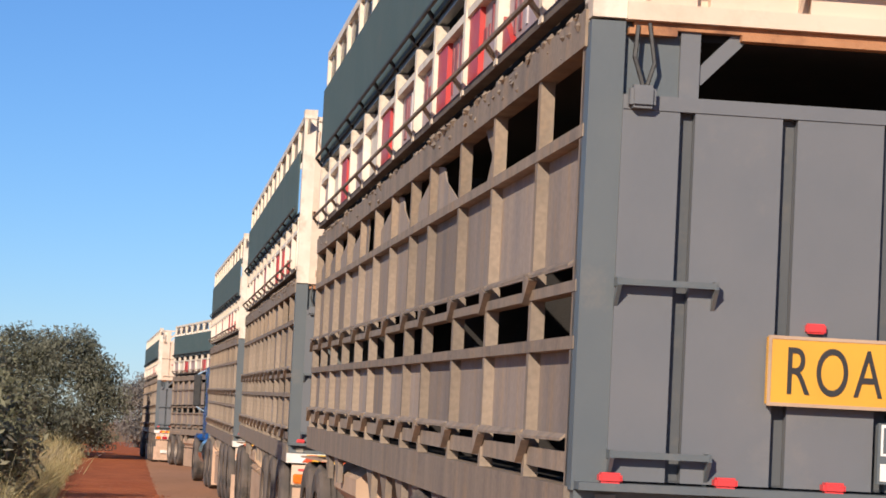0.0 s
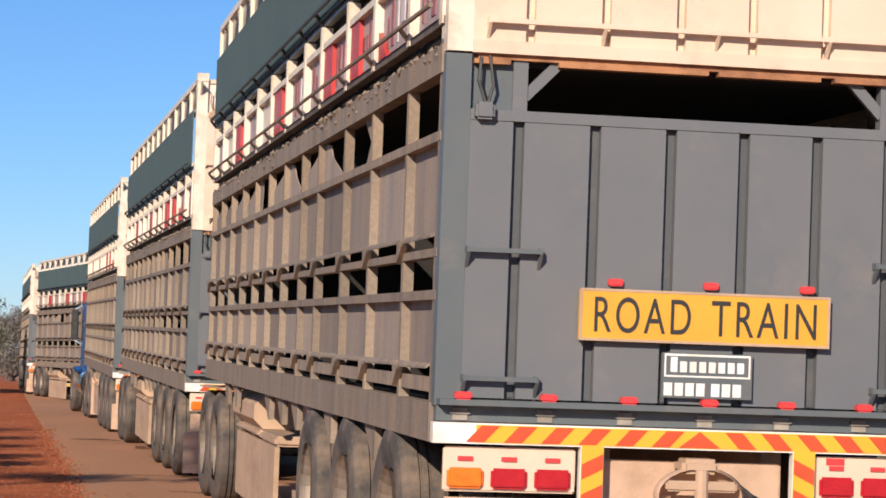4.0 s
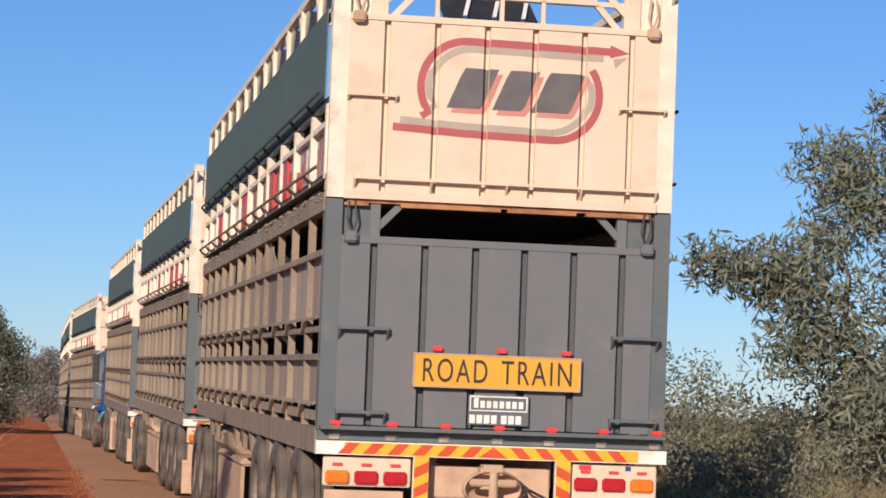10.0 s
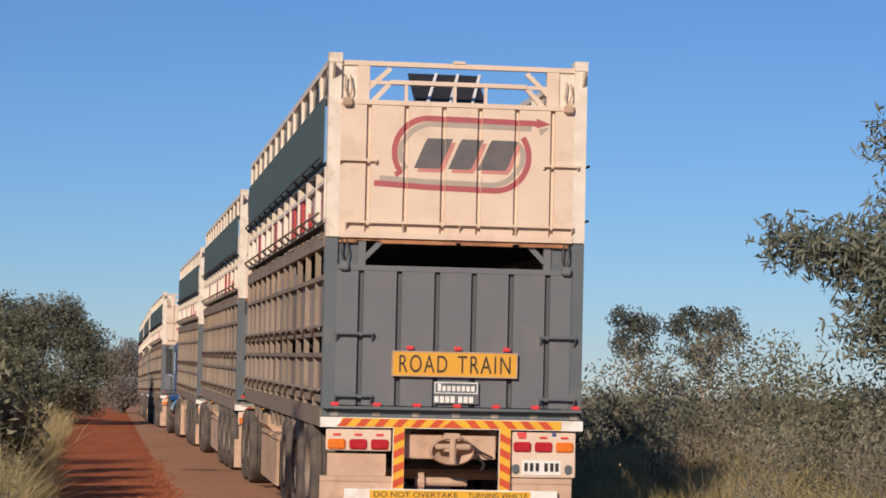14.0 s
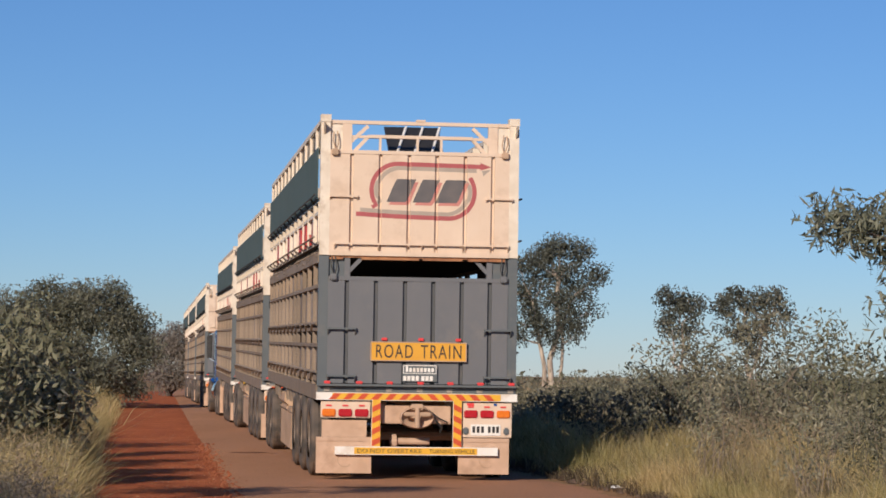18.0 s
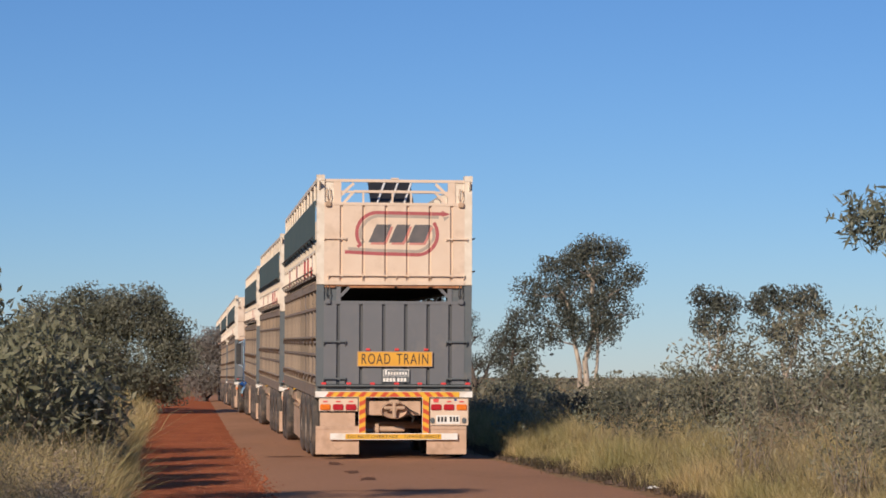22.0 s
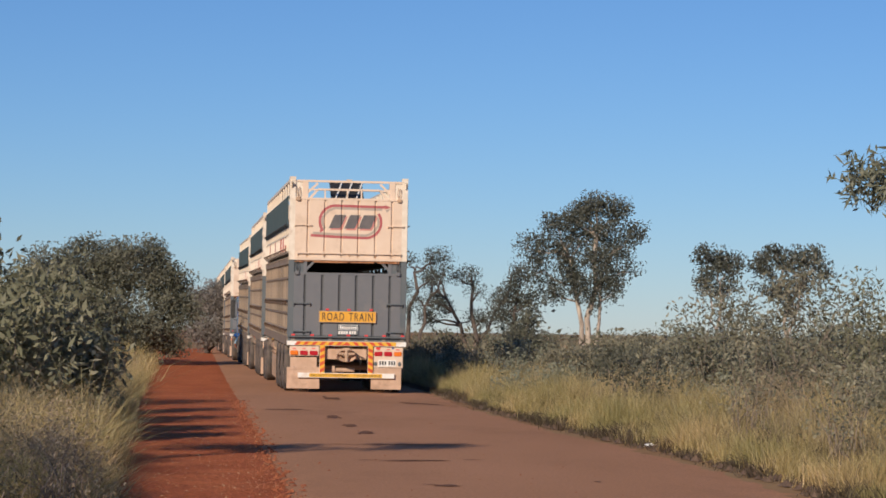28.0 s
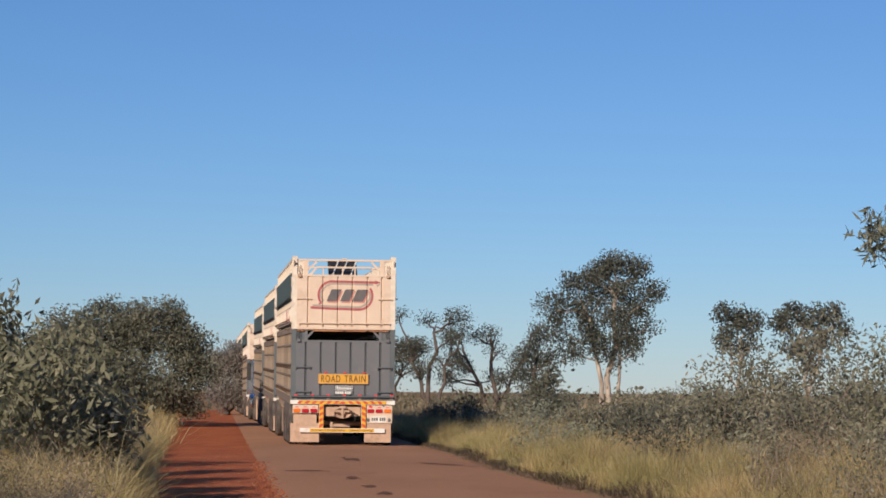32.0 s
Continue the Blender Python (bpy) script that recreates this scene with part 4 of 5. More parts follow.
def build_dolly():
    d = thing("converter_dolly", "dusty two-axle converter dolly under a trailer nose", "dolly", "dollies of the road trains")
    part("frame", Shell().box(-0.45, -0.35, -1.0, 1.2, 0.75, 0.92).box(0.35, 0.45, -1.0, 1.2, 0.75, 0.92).box(-0.45, 0.45, -0.1, 0.1, 0.72, 0.95), M_DUSTY, d, "dusty steel frame")
    part("drawbar", Shell().beam((-0.35, 1.1, 0.8), (0, 2.4, 0.78), 0.1, 0.12).beam((0.35, 1.1, 0.8), (0, 2.4, 0.78), 0.1, 0.12), M_DUSTY, d)
    part("turntable", Shell().lathe([(0, 0.45), (0.06, 0.45), (0.06, 0.0)], 0, 0, 0, 20), M_BLACK, d, "", pose(0, 0, 0.94, 0, -90))
    for s_ in (-1, 1):
        part("mudguard", Shell().box(s_ * 0.98 - 0.29, s_ * 0.98 + 0.29, -1.3, 1.3, 1.075, 1.09), M_DUSTY, d)
    for y in (-0.66, 0.66):
        part("axle", Shell().tube([(-1.0, y, 0.525), (1.0, y, 0.525)], [0.06, 0.06], 8), M_DUSTY, d)
    return wheels(d, (-0.66, 0.66))


def build_prime_mover():
    p = thing("prime_mover", "blue bonneted prime mover with chrome fittings", "truck")
    part("sleeper", Shell().box(-1.2, 1.2, 2.3, 3.8, 1.0, 2.75, 0.12), M_BLUE, p, "blue sleeper cab")
    part("roof_fairing", Shell().add([(-1.1, 2.4, 2.73), (1.1, 2.4, 2.73), (1.05, 4.9, 2.66), (-1.05, 4.9, 2.66), (-1.05, 2.4, 3.1), (1.05, 2.4, 3.1), (0.95, 4.4, 2.8), (-0.95, 4.4, 2.8)],
         [(0, 3, 2, 1), (4, 5, 6, 7), (0, 1, 5, 4), (1, 2, 6, 5), (2, 3, 7, 6), (3, 0, 4, 7)]), M_BLACK, p, "dark roof fairing")
    cab = part("cab", Shell().box(-1.15, 1.15, 3.75, 5.2, 0.9, 2.7, 0.12), M_BLUE, p, "blue driver's cab")
    part("side_window", Shell().box(-1.158, -1.145, 4.1, 5.0, 1.75, 2.4), M_GLASS, cab, "dark side window")
    part("windscreen", Shell().box(-1.0, 1.0, 5.18, 5.215, 1.8, 2.5), M_GLASS, cab, "dark windscreen")
    part("bonnet", Shell().box(-0.95, 0.95, 5.1, 7.0, 0.8, 2.0, 0.15), M_BLUE, p, "blue bonnet")
    part("bumper", Shell().box(-1.2, 1.2, 6.95, 7.15, 0.4, 0.9, 0.04), M_CHROME, p, "chrome bumper")
    for s_ in (-1, 1):
        part("exhaust_stack", Shell().tube([(s_ * 1.1, 2.15, 0.9), (s_ * 1.1, 2.15, 3.2)], [0.08, 0.08], 12), M_CHROME, p, "chrome exhaust stack")
        part("fuel_tank", Shell().lathe([(-0.7, 0.0), (-0.7, 0.34), (0.7, 0.34), (0.7, 0.0)], s_ * 0.95, 3.2, 0.72, 20, "y"), M_CHROME, p, "polished fuel tank")
        m = part("mirror", Shell().box(s_ * 1.32 - 0.09, s_ * 1.32 + 0.09, 5.0, 5.08, 1.75, 2.5, 0.03), M_BLACK, p, "tall black door mirror")
        part("mirror_arm", Shell().beam((s_ * 1.15, 5.0, 2.6), (s_ * 1.32, 5.04, 2.5), 0.03, 0.03), M_CHROME, p)
        part("mirror_arm", Shell().beam((s_ * 1.15, 5.0, 1.65), (s_ * 1.32, 5.04, 1.75), 0.03, 0.03), M_CHROME, p)
        part("wheel_arch", Shell().box(s_ * 1.05 - 0.18, s_ * 1.05 + 0.18, 5.6, 7.0, 0.98, 1.12, 0.04), M_BLUE, p)
        part("mud_flap", Shell().box(s_ * 0.95 - 0.3, s_ * 0.95 + 0.3, -0.95, -0.93, 0.1, 0.95), M_FLAP, p)
    part("frame", Shell().box(-0.42, -0.33, -0.9, 6.8, 0.7, 0.95).box(0.33, 0.42, -0.9, 6.8, 0.7, 0.95), M_DUSTY, p)
    part("aerial", Shell().tube([(-0.8, 3.9, 2.65), (-0.8, 3.9, 4.9)], [0.012, 0.006], 5), M_BLACK, p)
    wheels(p, (-0.1, 1.2, 6.25))
    return p


trailer = build_trailer()
dolly = build_dolly()
mover = build_prime_mover()
near_trailers = [copy_thing(trailer, pose(0, 20, 0)), copy_thing(trailer, pose(0, 34, 0))]
far_trailers = [copy_thing(trailer, pose(0, 60 + 14 * k, 0)) for k in range(3)]
near_trailers.insert(0, trailer)
road_train_sign(trailer)
trailer["label"] = "rearmost double-deck cattle trailer with a yellow road train sign"
near_dollies = [dolly, copy_thing(dolly, pose(0, 30, 0))]
far_dollies = [copy_thing(dolly, pose(0, 70, 0)), copy_thing(dolly, pose(0, 84, 0))]


# ---------------------------------------------------------------- plants
def quads_mesh(name, verts, mat, per=4):
    """A mesh of loose small faces from an array (n, per, 3)."""
    n = len(verts)
    me = bpy.data.meshes.new(name)
    me.vertices.add(n * per)
    me.vertices.foreach_set("co", verts.astype(np.float32).ravel())
    me.loops.add(n * per)
    me.loops.foreach_set("vertex_index", np.arange(n * per, dtype=np.int32))
    me.polygons.add(n)
    me.polygons.foreach_set("loop_start", np.arange(0, n * per, per, dtype=np.int32))
    me.polygons.foreach_set("loop_total", np.full(n, per, dtype=np.int32))
    me.materials.append(mat)
    me.update(calc_edges=True)
    return me


def blades_mesh(name, verts, mat):
    """A mesh of grass blades from an array (n, 5, 3): a long foot and a pointed tip, bent where they meet."""
    n = len(verts)
    me = bpy.data.meshes.new(name)
    me.vertices.add(n * 5)
    me.vertices.foreach_set("co", verts.astype(np.float32).ravel())
    me.loops.add(n * 7)
    me.loops.foreach_set("vertex_index", (np.arange(n)[:, None] * 5 + np.array([0, 1, 2, 4, 4, 2, 3])).astype(np.int32).ravel())
    me.polygons.add(n * 2)
    me.polygons.foreach_set("loop_start", (np.arange(n)[:, None] * 7 + np.array([0, 4])).astype(np.int32).ravel())
    me.polygons.foreach_set("loop_total", np.tile(np.array([4, 3], dtype=np.int32), n))
    me.materials.append(mat)
    me.update(calc_edges=True)
    return me


def unit(a):
    return a / np.maximum(np.linalg.norm(a, axis=1, keepdims=True), 1e-6)


def leaves(rng, centre, length, width, droop=0.3, upward=0.0):
    """Leaf blades at the given places: pointed at both ends, turned at random."""
    n = len(centre)
    d = unit(rng.normal(size=(n, 3)) + np.array([0, 0, upward - droop]))
    s = unit(np.cross(d, rng.normal(size=(n, 3))))
    ln = (length * rng.uniform(0.6, 1.25, n))[:, None]
    wd = (width * rng.uniform(0.7, 1.2, n))[:, None]
    a = centre - d * ln / 2
    b = centre + s * wd / 2 - d * ln * 0.08
    c = centre + d * ln / 2
    e = centre - s * wd / 2 - d * ln * 0.08
    return np.stack([a, b, c, e], axis=1)


def blob_points(rng, blobs, clump, per):
    """Places of leaves: clumps of a given size inside egg-shaped masses (x, y, z, rx, rz, clumps)."""
    out, tips = [], []
    for x, y, z, rx, rz, n in blobs:
        p = unit(rng.normal(size=(n, 3))) * rng.uniform(0.25, 1.0, (n, 1)) ** 0.6 * np.array([rx, rx * 0.85, rz]) + np.array([x, y, z])
        tips.append(p)
        q = np.repeat(p, per, axis=0) + np.clip(rng.normal(size=(n * per, 3)), -1.5, 1.5) * clump * np.array([1, 1, 0.75])
        out.append(q)
    return np.concatenate(out), np.concatenate(tips)


def limb(s, rng, a, b, r0, r1, n=4, wob=0.06, sides=6):
    a, b = np.array(a, float), np.array(b, float)
    d = np.linalg.norm(b - a)
    pts = [a + (b - a) * i / n + (rng.normal(size=3) * wob * d if 0 < i < n else 0) for i in range(n + 1)]
    s.tube([tuple(p) for p in pts], [r0 + (r1 - r0) * i / n for i in range(n + 1)], sides)
    return pts


def tree(name, x, y, label, category, blobs, stems, seed, leaf, mat_leaf, mat_bark, clump=0.3, per=26, droop=0.4, twigs=60, group="", upward=0.0, base=0.13):
    """A tree or bush: stems from the foot, limbs to each leaf mass, twigs to clumps, leaves in clumps."""
    rng = np.random.default_rng(seed)
    t = thing(name, label, category, group, pose(x, y, 0))
    pts, tips = blob_points(rng, blobs, clump, per)
    s = Shell()
    forks = []
    for fx, fy, fz, r in stems:
        path = limb(s, rng, (rng.uniform(-0.1, 0.1), rng.uniform(-0.1, 0.1), -0.15), (fx, fy, fz), r, r * 0.55, 5, 0.035, 8)
        forks += path[2:]
    for bx, by, bz, rx, rz, n in blobs:
        c = np.array([bx, by, bz - rz * 0.3])
        f = min(forks, key=lambda q: np.linalg.norm(q - c) + (2 if q[2] > c[2] else 0))
        limb(s, rng, f, c, base * 0.42, base * 0.15, 4, 0.06, 6)
    step = max(1, len(tips) // max(twigs, 1))
    cs = np.array([b[:3] for b in blobs])
    for p in tips[::step]:
        c = cs[np.argmin(np.linalg.norm(cs - p, axis=1))] - np.array([0, 0, 0.15])
        limb(s, rng, c, p, base * 0.10, base * 0.03, 3, 0.08, 4)
    part("trunk", s, mat_bark, t, "", None, True)
    if len(pts):
        part("crown", quads_mesh("crown", leaves(rng, pts, leaf[0], leaf[1], droop, upward), mat_leaf), mat_leaf, t, "crown of small leaves")
    return t


def bush(x, y, w, h, seed, mat, leaf=(0.10, 0.035), label="grey-green roadside shrub", n=26, per=22, clump=0.14, name="shrub", group="roadside shrubs", upward=0.3, foot=0.10):
    rng = np.random.default_rng(seed)
    t = thing(name, label, "shrub", group, pose(x, y, 0))
    p = np.stack([np.clip(rng.normal(0, 0.36, n), -0.8, 0.8) * w, np.clip(rng.normal(0, 0.36, n), -0.8, 0.8) * w, h * rng.uniform(foot, 1.0, n) ** 0.7], axis=1)
    p[:, 2] *= np.clip(1.15 - 0.5 * (np.hypot(p[:, 0], p[:, 1]) / w) ** 2, 0.25, 1)
    s = Shell()
    for q in p[:: max(1, n // 14)]:
        limb(s, rng, (rng.uniform(-0.08, 0.08), rng.uniform(-0.08, 0.08), -0.05), tuple(q), 0.009, 0.003, 3, 0.09, 4)
    tagged(part("stem", s, M_TWIG, t), kind="stuff")
    q = np.repeat(p, per, axis=0) + np.clip(rng.normal(size=(n * per, 3)), -1.7, 1.7) * clump
    q[:, 2] = np.abs(q[:, 2])
    part("foliage", quads_mesh("foliage", leaves(rng, q, leaf[0], leaf[1], 0.1, upward), mat), mat, t)
    return t


def grass(name, label, mat, places, height, seed, blade=0.016, lean=0.35, tuft=14, spread=0.10, low=None):
    """One field of dry grass: tufts of thin bent blades at the given places, taller and shorter in drifts."""
    rng = np.random.default_rng(seed)
    n = len(places)
    drift = np.array([0.62 + 0.75 * noise.noise((q[0] * 0.8, q[1] * 0.45, seed)) + 0.35 * noise.noise((q[0] * 2.6, q[1] * 1.8, seed)) for q in places])
    if low is not None:
        drift *= np.array([low(q[0], q[1]) for q in places])
    keep = drift > 0.22
    places, drift = places[keep], np.clip(drift[keep], 0.2, 1.15)
    n = len(places)
    base = np.repeat(places, tuft, axis=0)
    base[:, :2] += rng.normal(size=(len(base), 2)) * spread
    hh = np.repeat(height * drift * rng.uniform(0.7, 1.25, n), tuft) * rng.uniform(0.3, 1.15, len(base))
    way = rng.normal(size=(len(base), 2)) * lean + np.repeat(rng.normal(size=(n, 2)) * lean * 0.6, tuft, axis=0)
    side = rng.uniform(0, math.pi, len(base))
    sx = np.stack([np.cos(side), np.sin(side), 0 * side], axis=1) * blade / 2
    mid = base + np.stack([way[:, 0] * hh * 0.35, way[:, 1] * hh * 0.35, hh * 0.55], axis=1)
    top = base + np.stack([way[:, 0] * hh, way[:, 1] * hh, hh * 0.92], axis=1)
    v = np.stack([base - sx, base + sx, mid + sx * 0.8, top, mid - sx * 0.8], axis=1)
    return tagged(new(name, blades_mesh(name, v, mat)), label, "grass", kind="stuff")


def scatter(rng, n, y0, y1, fx, power=1.0):
    """Places on the ground: y drawn towards the near end, x by fx(y, u)."""
    y = y0 + (y1 - y0) * rng.uniform(0, 1, n) ** power
    u = rng.uniform(0, 1, n)
    x = np.array([fx(a, b) for a, b in zip(y, u)])
    return np.stack([x, y, np.full(n, -0.02)], axis=1)


rng = np.random.default_rng(11)
# beside the road on both sides
def rise(edge, sign, run, low):
    """Grass is short at the road's edge and taller further in."""
    return lambda x, y: low + (1 - low) * min(max(sign * (x - edge(y)), 0) / run, 1)


grass("roadside_grass", "tall pale dry grass along the bitumen", M_GRASS, scatter(rng, 6400, 14, 80, lambda y, u: edge_right(y) + 0.30 + 4.8 * u ** 1.35, 1.3), 0.72, 1, 0.006, 0.36, 42, 0.075, rise(edge_right, 1, 1.1, 0.45))
grass("dry_grass", "dull grey-brown dry grass among the shrubs", M_GRASS_DULL, scatter(rng, 6500, 15, 110, lambda y, u: edge_right(y) + 1.2 + 13 * u, 1.2), 0.85, 2, 0.007, 0.38, 30, 0.09)
grass("dead_weeds", "low dark dead weeds along the edge of the road", M_WEED, scatter(rng, 2600, 14, 75, lambda y, u: edge_right(y) + 0.12 + 1.2 * u, 1.3), 0.24, 7, 0.010, 0.7, 26, 0.10)
grass("dead_weeds", "dark dry weeds standing among the pale grass", M_WEED, scatter(rng, 1100, 15, 70, lambda y, u: edge_right(y) + 0.5 + 4.5 * u, 1.2), 0.55, 9, 0.006, 0.55, 44, 0.11)
grass("roadside_grass", "pale dry grass at the edge of the gravel verge", M_GRASS, scatter(rng, 3600, 15, 60, lambda y, u: verge_left(y) - 0.36 - (0.9 if y < 20 else 2.0) * u ** 1.3, 1.2), 0.62, 3, 0.005, 0.42, 36, 0.06, rise(verge_left, -1, 0.6, 0.7))
grass("dry_grass", "dull grey-brown dry grass behind the verge", M_GRASS_DULL, scatter(rng, 5200, 17.0, 90, lambda y, u: verge_left(y) - 0.8 - 6 * u, 1.6), 0.85, 4, 0.006, 0.5, 24, 0.10)
grass("dead_weeds", "low dark dead weeds beside the gravel verge", M_WEED, scatter(rng, 2600, 10.5, 24, lambda y, u: verge_left(y) - 0.34 - 3.6 * u, 1.0), 0.55, 8, 0.005, 0.75, 30, 0.09, rise(verge_left, -1, 1.0, 0.3))
grass("plain_grass", "pale dry grass on the plain beyond the shrubs", M_GRASS_DULL, scatter(rng, 9000, 60, 330, lambda y, u: edge_right(y) + 3 + (18 + 0.3 * y) * u, 1.6), 1.0, 6, 0.04, 0.3, 7, 0.6)
far = np.random.default_rng(12)
grass("roadside_grass", "tall pale dry grass round the young gums", M_GRASS, scatter(far, 1500, 18.5, 36, lambda y, u: verge_left(y) - 0.5 - 3.0 * u, 1.2), 0.88, 13, 0.006, 0.4, 34, 0.09)
grass("roadside_grass", "pale dry grass where the verge runs out", M_GRASS, scatter(far, 700, 56, 100, lambda y, u: verge_left(y) - 0.3 - 2.4 * u, 1.0), 0.85, 14, 0.018, 0.4, 22, 0.14)
# shrubs among the grass
for k in range(64):
    y = 19 + 60 * rng.uniform() ** 1.2
    x = edge_right(y) + 1.5 + 11.5 * rng.uniform() ** 1.2
    h = rng.uniform(0.45, 1.05) + 0.035 * (x - edge_right(y))
    bush(x, y, rng.uniform(0.5, 1.1), h, 100 + k, (M_LEAF_GREY, M_LEAF_DARK, M_LEAF_GUM, M_LEAF_GREY)[k % 4], (0.10, 0.036), "grey-green knee-high shrub in dry grass", 26, 34, 0.11)
for k in range(18):
    y = 24 + 34 * rng.uniform() ** 1.1
    x = verge_left(y) - 1.4 - rng.uniform(0, 5)
    bush(x, y, rng.uniform(0.6, 1.0), rng.uniform(0.5, 1.0), 300 + k, M_LEAF_GREY, (0.055, 0.018), "grey-green shrub beside the verge", 34, 28, 0.12)
for k in range(50):
    y = 42 + 60 * rng.uniform()
    x = edge_right(y) + 3.0 + rng.uniform(0, 1) * (0.16 * y + 3)
    h = rng.uniform(0.7, 1.35) + 1.0 * rng.uniform() ** 3
    h += 0.3 if x > 0.11 * y else 0.0
    if abs(x - 0.080 * y) < 0.9:
        h *= 0.55
    bush(x, y, rng.uniform(0.6, 1.4), h, 700 + k, (M_LEAF_GREY, M_LEAF_DARK, M_LEAF_GUM)[k % 3], (0.13, 0.050), "grey-green shrub on the plain", 28, 34, 0.14)
# dry leafy weeds in the corner between the verge and the young gums
for k in range(46):
    y = 11.5 + 14 * rng.uniform() ** 1.1
    x = verge_left(y) - 0.55 - 3.6 * rng.uniform()
    bush(x, y, rng.uniform(0.28, 0.5), rng.uniform(0.45, 0.85), 1200 + k, (M_LEAF_WEED, M_GRASS_DULL, M_LEAF_WEED, M_LEAF_GREY)[k % 4], (0.034, 0.011), "dry brown leafy weed clump beside the gravel", 44, 34, 0.075, "weed_clump", "dry weeds beside the verge", 0.6)
# thin twiggy shrubs standing in the grass by the road
for k in range(10):
    y = 19.5 + 9 * rng.uniform()
    x = edge_right(y) + 0.95 + 1.9 * rng.uniform() ** 1.2
    bush(x, y, rng.uniform(0.35, 0.6), rng.uniform(0.95, 1.5), 900 + k, M_LEAF_GREY, (0.065, 0.022), "thin twiggy grey-green shrub in pale grass", 34, 16, 0.09, "shrub", "roadside shrubs", 0.6)
# shrubs with broad leaves left of the verge
for k, (x, y, w, h) in enumerate(((-4.1, 26.5, 0.9, 1.7), (-4.9, 27.5, 0.9, 2.3), (-4.0, 29.5, 0.7, 1.5), (-5.7, 29.0, 1.1, 2.5), (-4.7, 32.0, 0.9, 1.9), (-6.4, 32.0, 1.2, 2.4), (-4.9, 24.0, 0.8, 1.5), (-4.7, 36.0, 0.8, 1.8), (-5.6, 39.5, 1.1, 2.3), (-3.5, 27.8, 0.5, 1.1))):
    bush(x, y, w, h, 400 + k, M_LEAF_YOUNG, (0.15, 0.048), "leafy grey-green young gum beside the verge", 60, 28, 0.16, "young_gum", "young gums beside the verge", 0.5, 0.3)

# the big wattle by the road and darker bushes behind it
tree("wattle_tree", -9.6, 86, "large rounded grey-green wattle beside the verge", "tree",
     [(-2.6, 0, 3.0, 1.3, 1.1, 60), (-1.2, 0.5, 3.45, 1.3, 1.1, 70), (0.3, 0, 3.5, 1.3, 1.0, 70), (1.4, 0, 2.9, 0.9, 0.9, 50), (2.0, -0.4, 1.9, 0.7, 0.6, 26), (-2.2, -0.6, 1.2, 1.5, 0.9, 60), (0.2, -0.8, 1.4, 1.6, 1.0, 70), (1.2, -0.5, 0.9, 1.0, 0.7, 34)],
     [(-1.5, 0, 1.6, 0.14), (0, 0, 1.8, 0.16), (1.0, 0, 1.6, 0.12)], 21, (0.15, 0.055), M_LEAF_DARK, M_BARK_DARK, 0.25, 105, 0.1, 40)
tree("wattle_tree", -13.5, 92, "grey-green wattle behind the roadside bushes", "tree",
     [(-1.5, 0, 2.4, 1.5, 1.1, 60), (0.5, 0, 2.9, 1.5, 1.2, 70), (2.0, 0, 2.2, 1.2, 1.0, 50), (0, -0.6, 1.1, 2.2, 0.9, 70)],
     [(-1.0, 0, 1.6, 0.12), (0.8, 0, 1.8, 0.14)], 22, (0.15, 0.055), M_LEAF_DARK, M_BARK_DARK, 0.25, 95, 0.1, 30)
# far bush, its leaves coloured paler to imitate haze in front of it
tree("wattle_tree", -9.8, 128, "bush with painted dust haze where the road runs out of sight", "tree",
     [(-0.6, 0, 2.6, 0.8, 0.9, 50), (0.2, 0, 3.0, 0.8, 0.8, 50), (0.6, 0, 2.2, 0.6, 0.8, 36), (0, -0.6, 1.1, 1.0, 0.9, 60)],
     [(0, 0, 1.5, 0.12), (0.4, 0, 1.3, 0.1)], 23, (0.17, 0.06), M_LEAF_HAZE, M_BARK_DARK, 0.26, 60, 0.1, 24)

# trees on the plain
tree("gum_tree", 8.85, 110, "tall slender gum with a pale trunk and an open crown", "tree",
     [(-0.5, 0, 6.6, 0.65, 0.5, 30), (0.45, 0, 7.3, 0.6, 0.55, 30), (-0.1, 0.3, 7.0, 0.5, 0.4, 20), (1.3, 0.2, 6.95, 0.6, 0.6, 26), (2.1, 0, 6.0, 0.55, 0.45, 20), (-1.5, 0, 6.35, 0.6, 0.4, 22), (-2.0, 0, 5.5, 0.5, 0.55, 16), (-0.2, 0.3, 5.7, 0.8, 0.5, 30), (0.8, 0, 6.1, 0.7, 0.6, 30), (-1.2, 0, 5.1, 0.5, 0.6, 26), (1.4, 0, 5.1, 0.6, 0.5, 26), (0.3, 0, 4.8, 0.6, 0.5, 30), (-0.9, 0, 4.2, 0.6, 0.7, 34), (0.7, 0, 4.0, 0.5, 0.7, 30), (-2.3, 0, 4.3, 0.5, 0.8, 28), (-0.3, -0.3, 3.4, 0.5, 0.5, 24), (1.2, 0, 3.4, 0.4, 0.6, 18), (-1.5, 0, 3.3, 0.45, 0.6, 18), (0.3, -0.3, 2.8, 0.35, 0.5, 9), (1.9, 0, 4.3, 0.4, 0.5, 9), (-2.9, 0, 5.3, 0.3, 0.4, 6)],
     [(0.4, 0, 5.8, 0.16), (-0.8, 0, 4.8, 0.13), (1.0, 0, 4.8, 0.09)], 31, (0.20, 0.065), M_LEAF_TREE, M_BARK, 0.27, 34, 0.5, 110)
